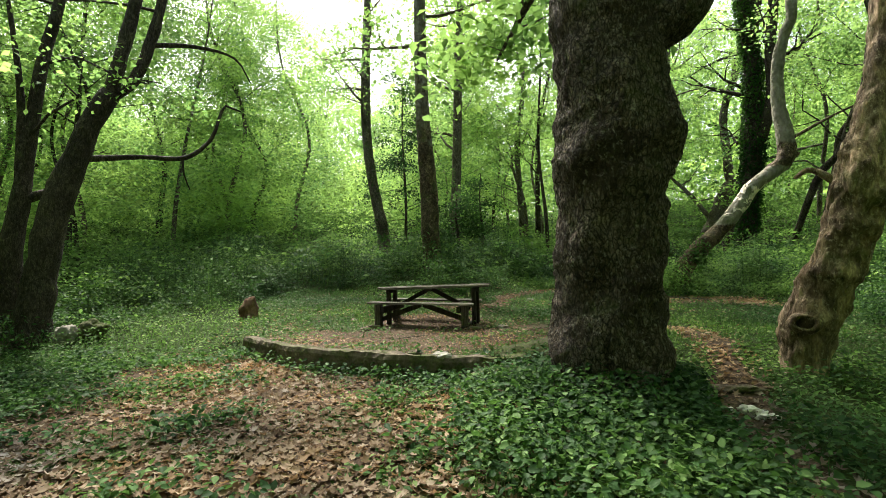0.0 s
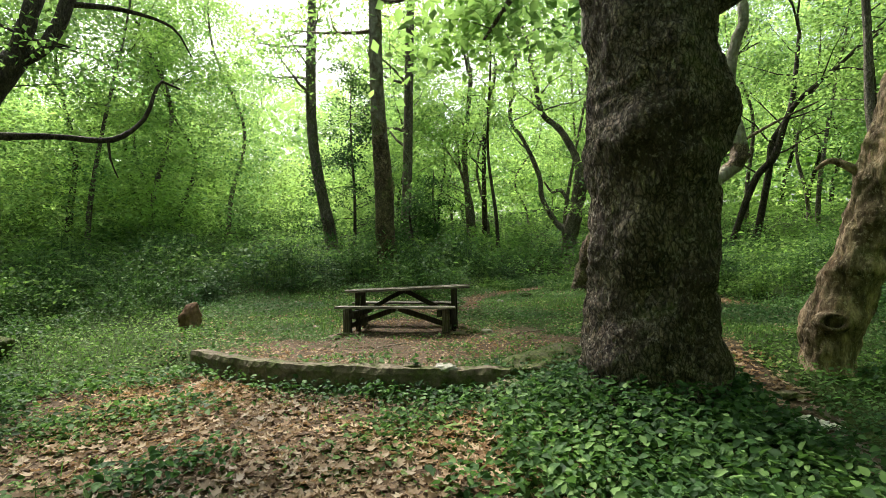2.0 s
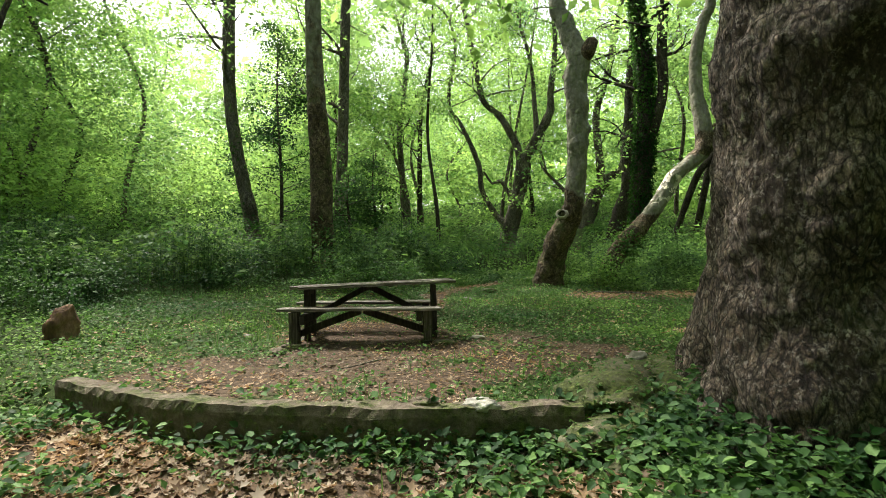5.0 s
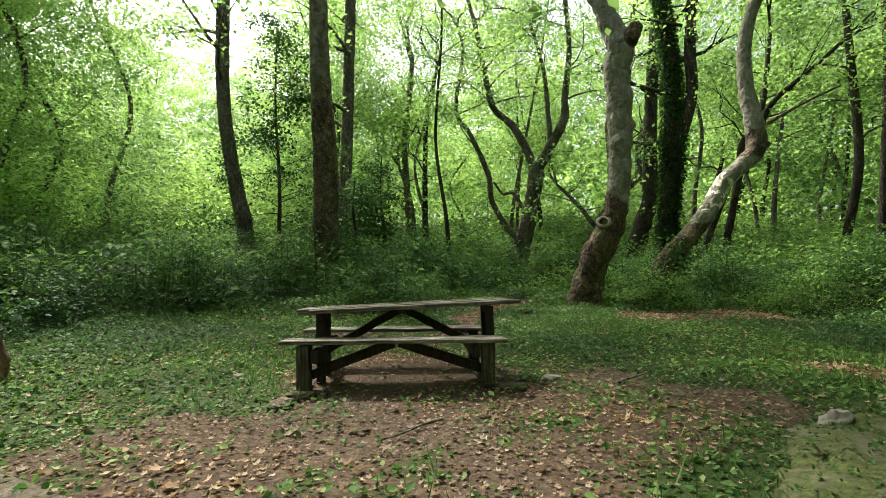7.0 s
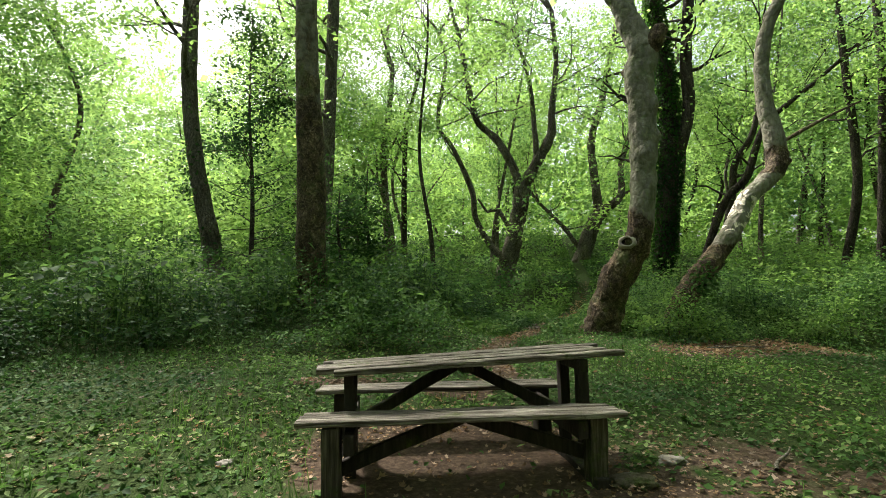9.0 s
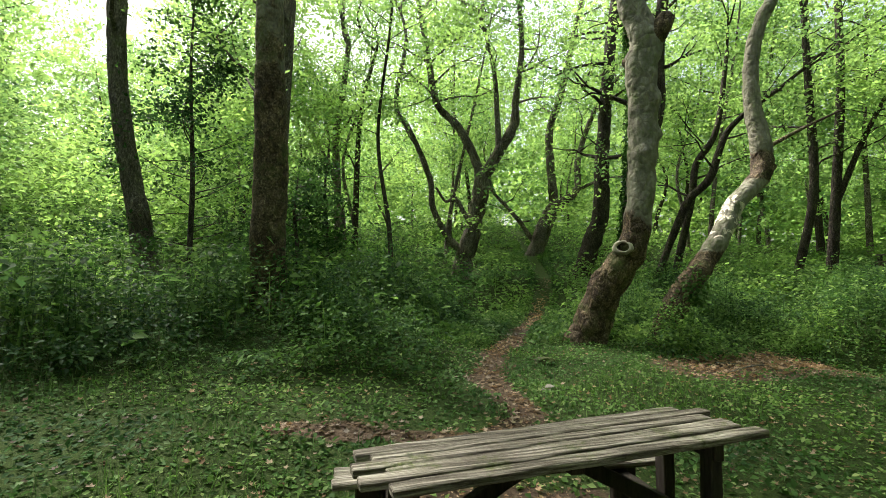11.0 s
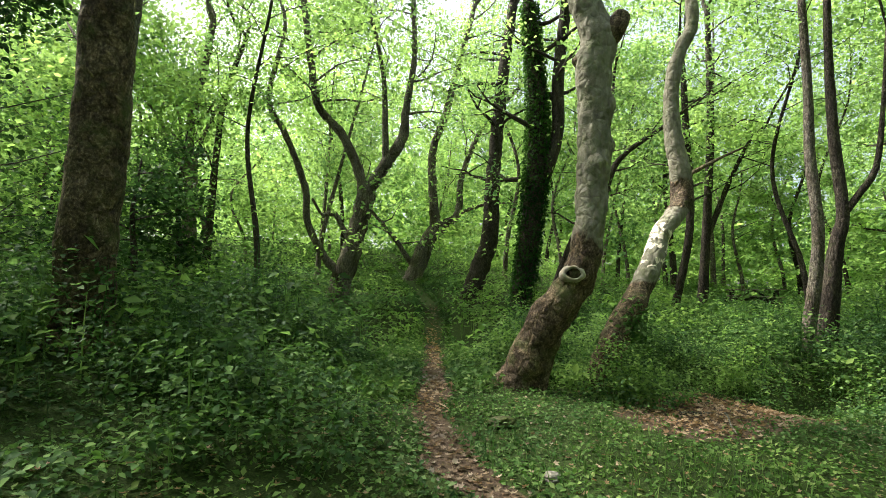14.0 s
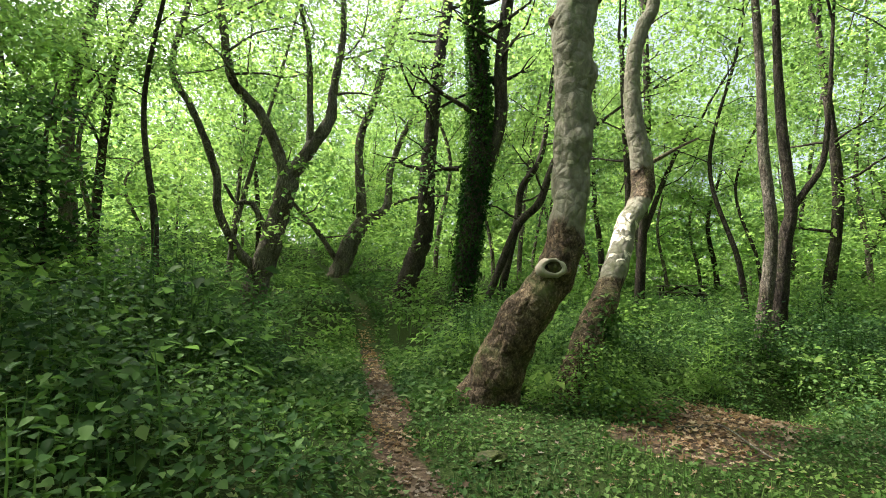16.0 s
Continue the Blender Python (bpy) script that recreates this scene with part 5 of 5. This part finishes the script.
# ---- picnic table ----
def picnic_table(x, y, z, turn):
    ob = thing("picnic_table", x, y, z, "weathered grey wooden picnic table with fixed benches", "picnic table", "picnic tables", turn)

    def plank(name, dims, tip=(0, 0, 0), mat=GREY_WOOD, label="", wear=0.008, cuts=10, seed=0.0):
        """dims: length, width, thickness; placed by its centre (px, py, pz) and turned by tip."""
        (ln, w, th), (px, py, pz) = dims
        bm = bmesh.new()
        box_part(bm, -ln / 2, ln / 2, -w / 2, w / 2, -th / 2, th / 2, 0.006, wear, cuts, seed)
        bm.transform(pose(px, py, pz, *tip))
        return part(name, bm, mat, ob, label)

    for k in range(6):
        o = (k - 2.5) * 0.096
        plank("top_plank", ((2.13 + 0.06 * math.sin(k * 2.3), 0.089, 0.042), (1.255 - 0.087 * o + 0.05 * math.cos(k * 3.1), 0.65 + o, 0.735 + 0.006 * math.sin(k * 1.9))), (1.2 * math.sin(k * 2.7), -1.1, 4.6 + 0.2 * (k - 2.5)), wear=0.006, cuts=16, seed=k * 3.7)
    for side, y0 in ((0, 0.05), (1, 1.1)):
        for k in range(3):
            plank("bench_plank", ((2.07 + 0.04 * math.cos(k + side), 0.088, 0.036), (1.1, y0 + 0.095 * k, 0.445)), (1.5 * math.sin(k * 2.1 + side), 1.0, -1.2 + 0.25 * (k - 1)), wear=0.006, cuts=16, seed=20 + k * 5.1 + side * 2.7)
    for u, far in ((0.26, 0.0), (1.98, 0.1)):
        # far bench legs and framework below the top carry shade in their colour
        for v in (0.12, 1.22):
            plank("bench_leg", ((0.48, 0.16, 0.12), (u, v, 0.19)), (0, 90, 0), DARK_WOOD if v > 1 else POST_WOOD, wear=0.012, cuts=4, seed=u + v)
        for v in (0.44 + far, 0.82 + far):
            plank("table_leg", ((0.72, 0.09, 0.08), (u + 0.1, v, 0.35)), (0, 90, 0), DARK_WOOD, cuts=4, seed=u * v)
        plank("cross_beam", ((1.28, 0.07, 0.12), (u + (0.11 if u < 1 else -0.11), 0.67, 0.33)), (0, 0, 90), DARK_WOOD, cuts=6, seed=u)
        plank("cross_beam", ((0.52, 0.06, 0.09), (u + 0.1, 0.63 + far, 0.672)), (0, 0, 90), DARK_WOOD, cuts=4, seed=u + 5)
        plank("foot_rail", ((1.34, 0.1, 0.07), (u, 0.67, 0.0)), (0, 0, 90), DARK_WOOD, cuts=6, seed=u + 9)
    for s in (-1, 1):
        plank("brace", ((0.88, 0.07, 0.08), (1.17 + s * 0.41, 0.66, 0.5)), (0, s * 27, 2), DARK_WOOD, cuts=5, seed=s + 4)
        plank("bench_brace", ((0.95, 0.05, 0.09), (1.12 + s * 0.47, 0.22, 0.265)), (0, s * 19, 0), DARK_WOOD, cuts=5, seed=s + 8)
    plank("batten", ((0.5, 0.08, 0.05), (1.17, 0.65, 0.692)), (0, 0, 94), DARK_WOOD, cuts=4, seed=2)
    return ob


table = picnic_table(-1.37, 9.57, 0.04, -13.1)
table.scale = (0.952, 0.952, 0.97)
copy_thing(table, pose(20.9, 17.0, float(gz(21.3, 16.4)), 0, 0, -58))
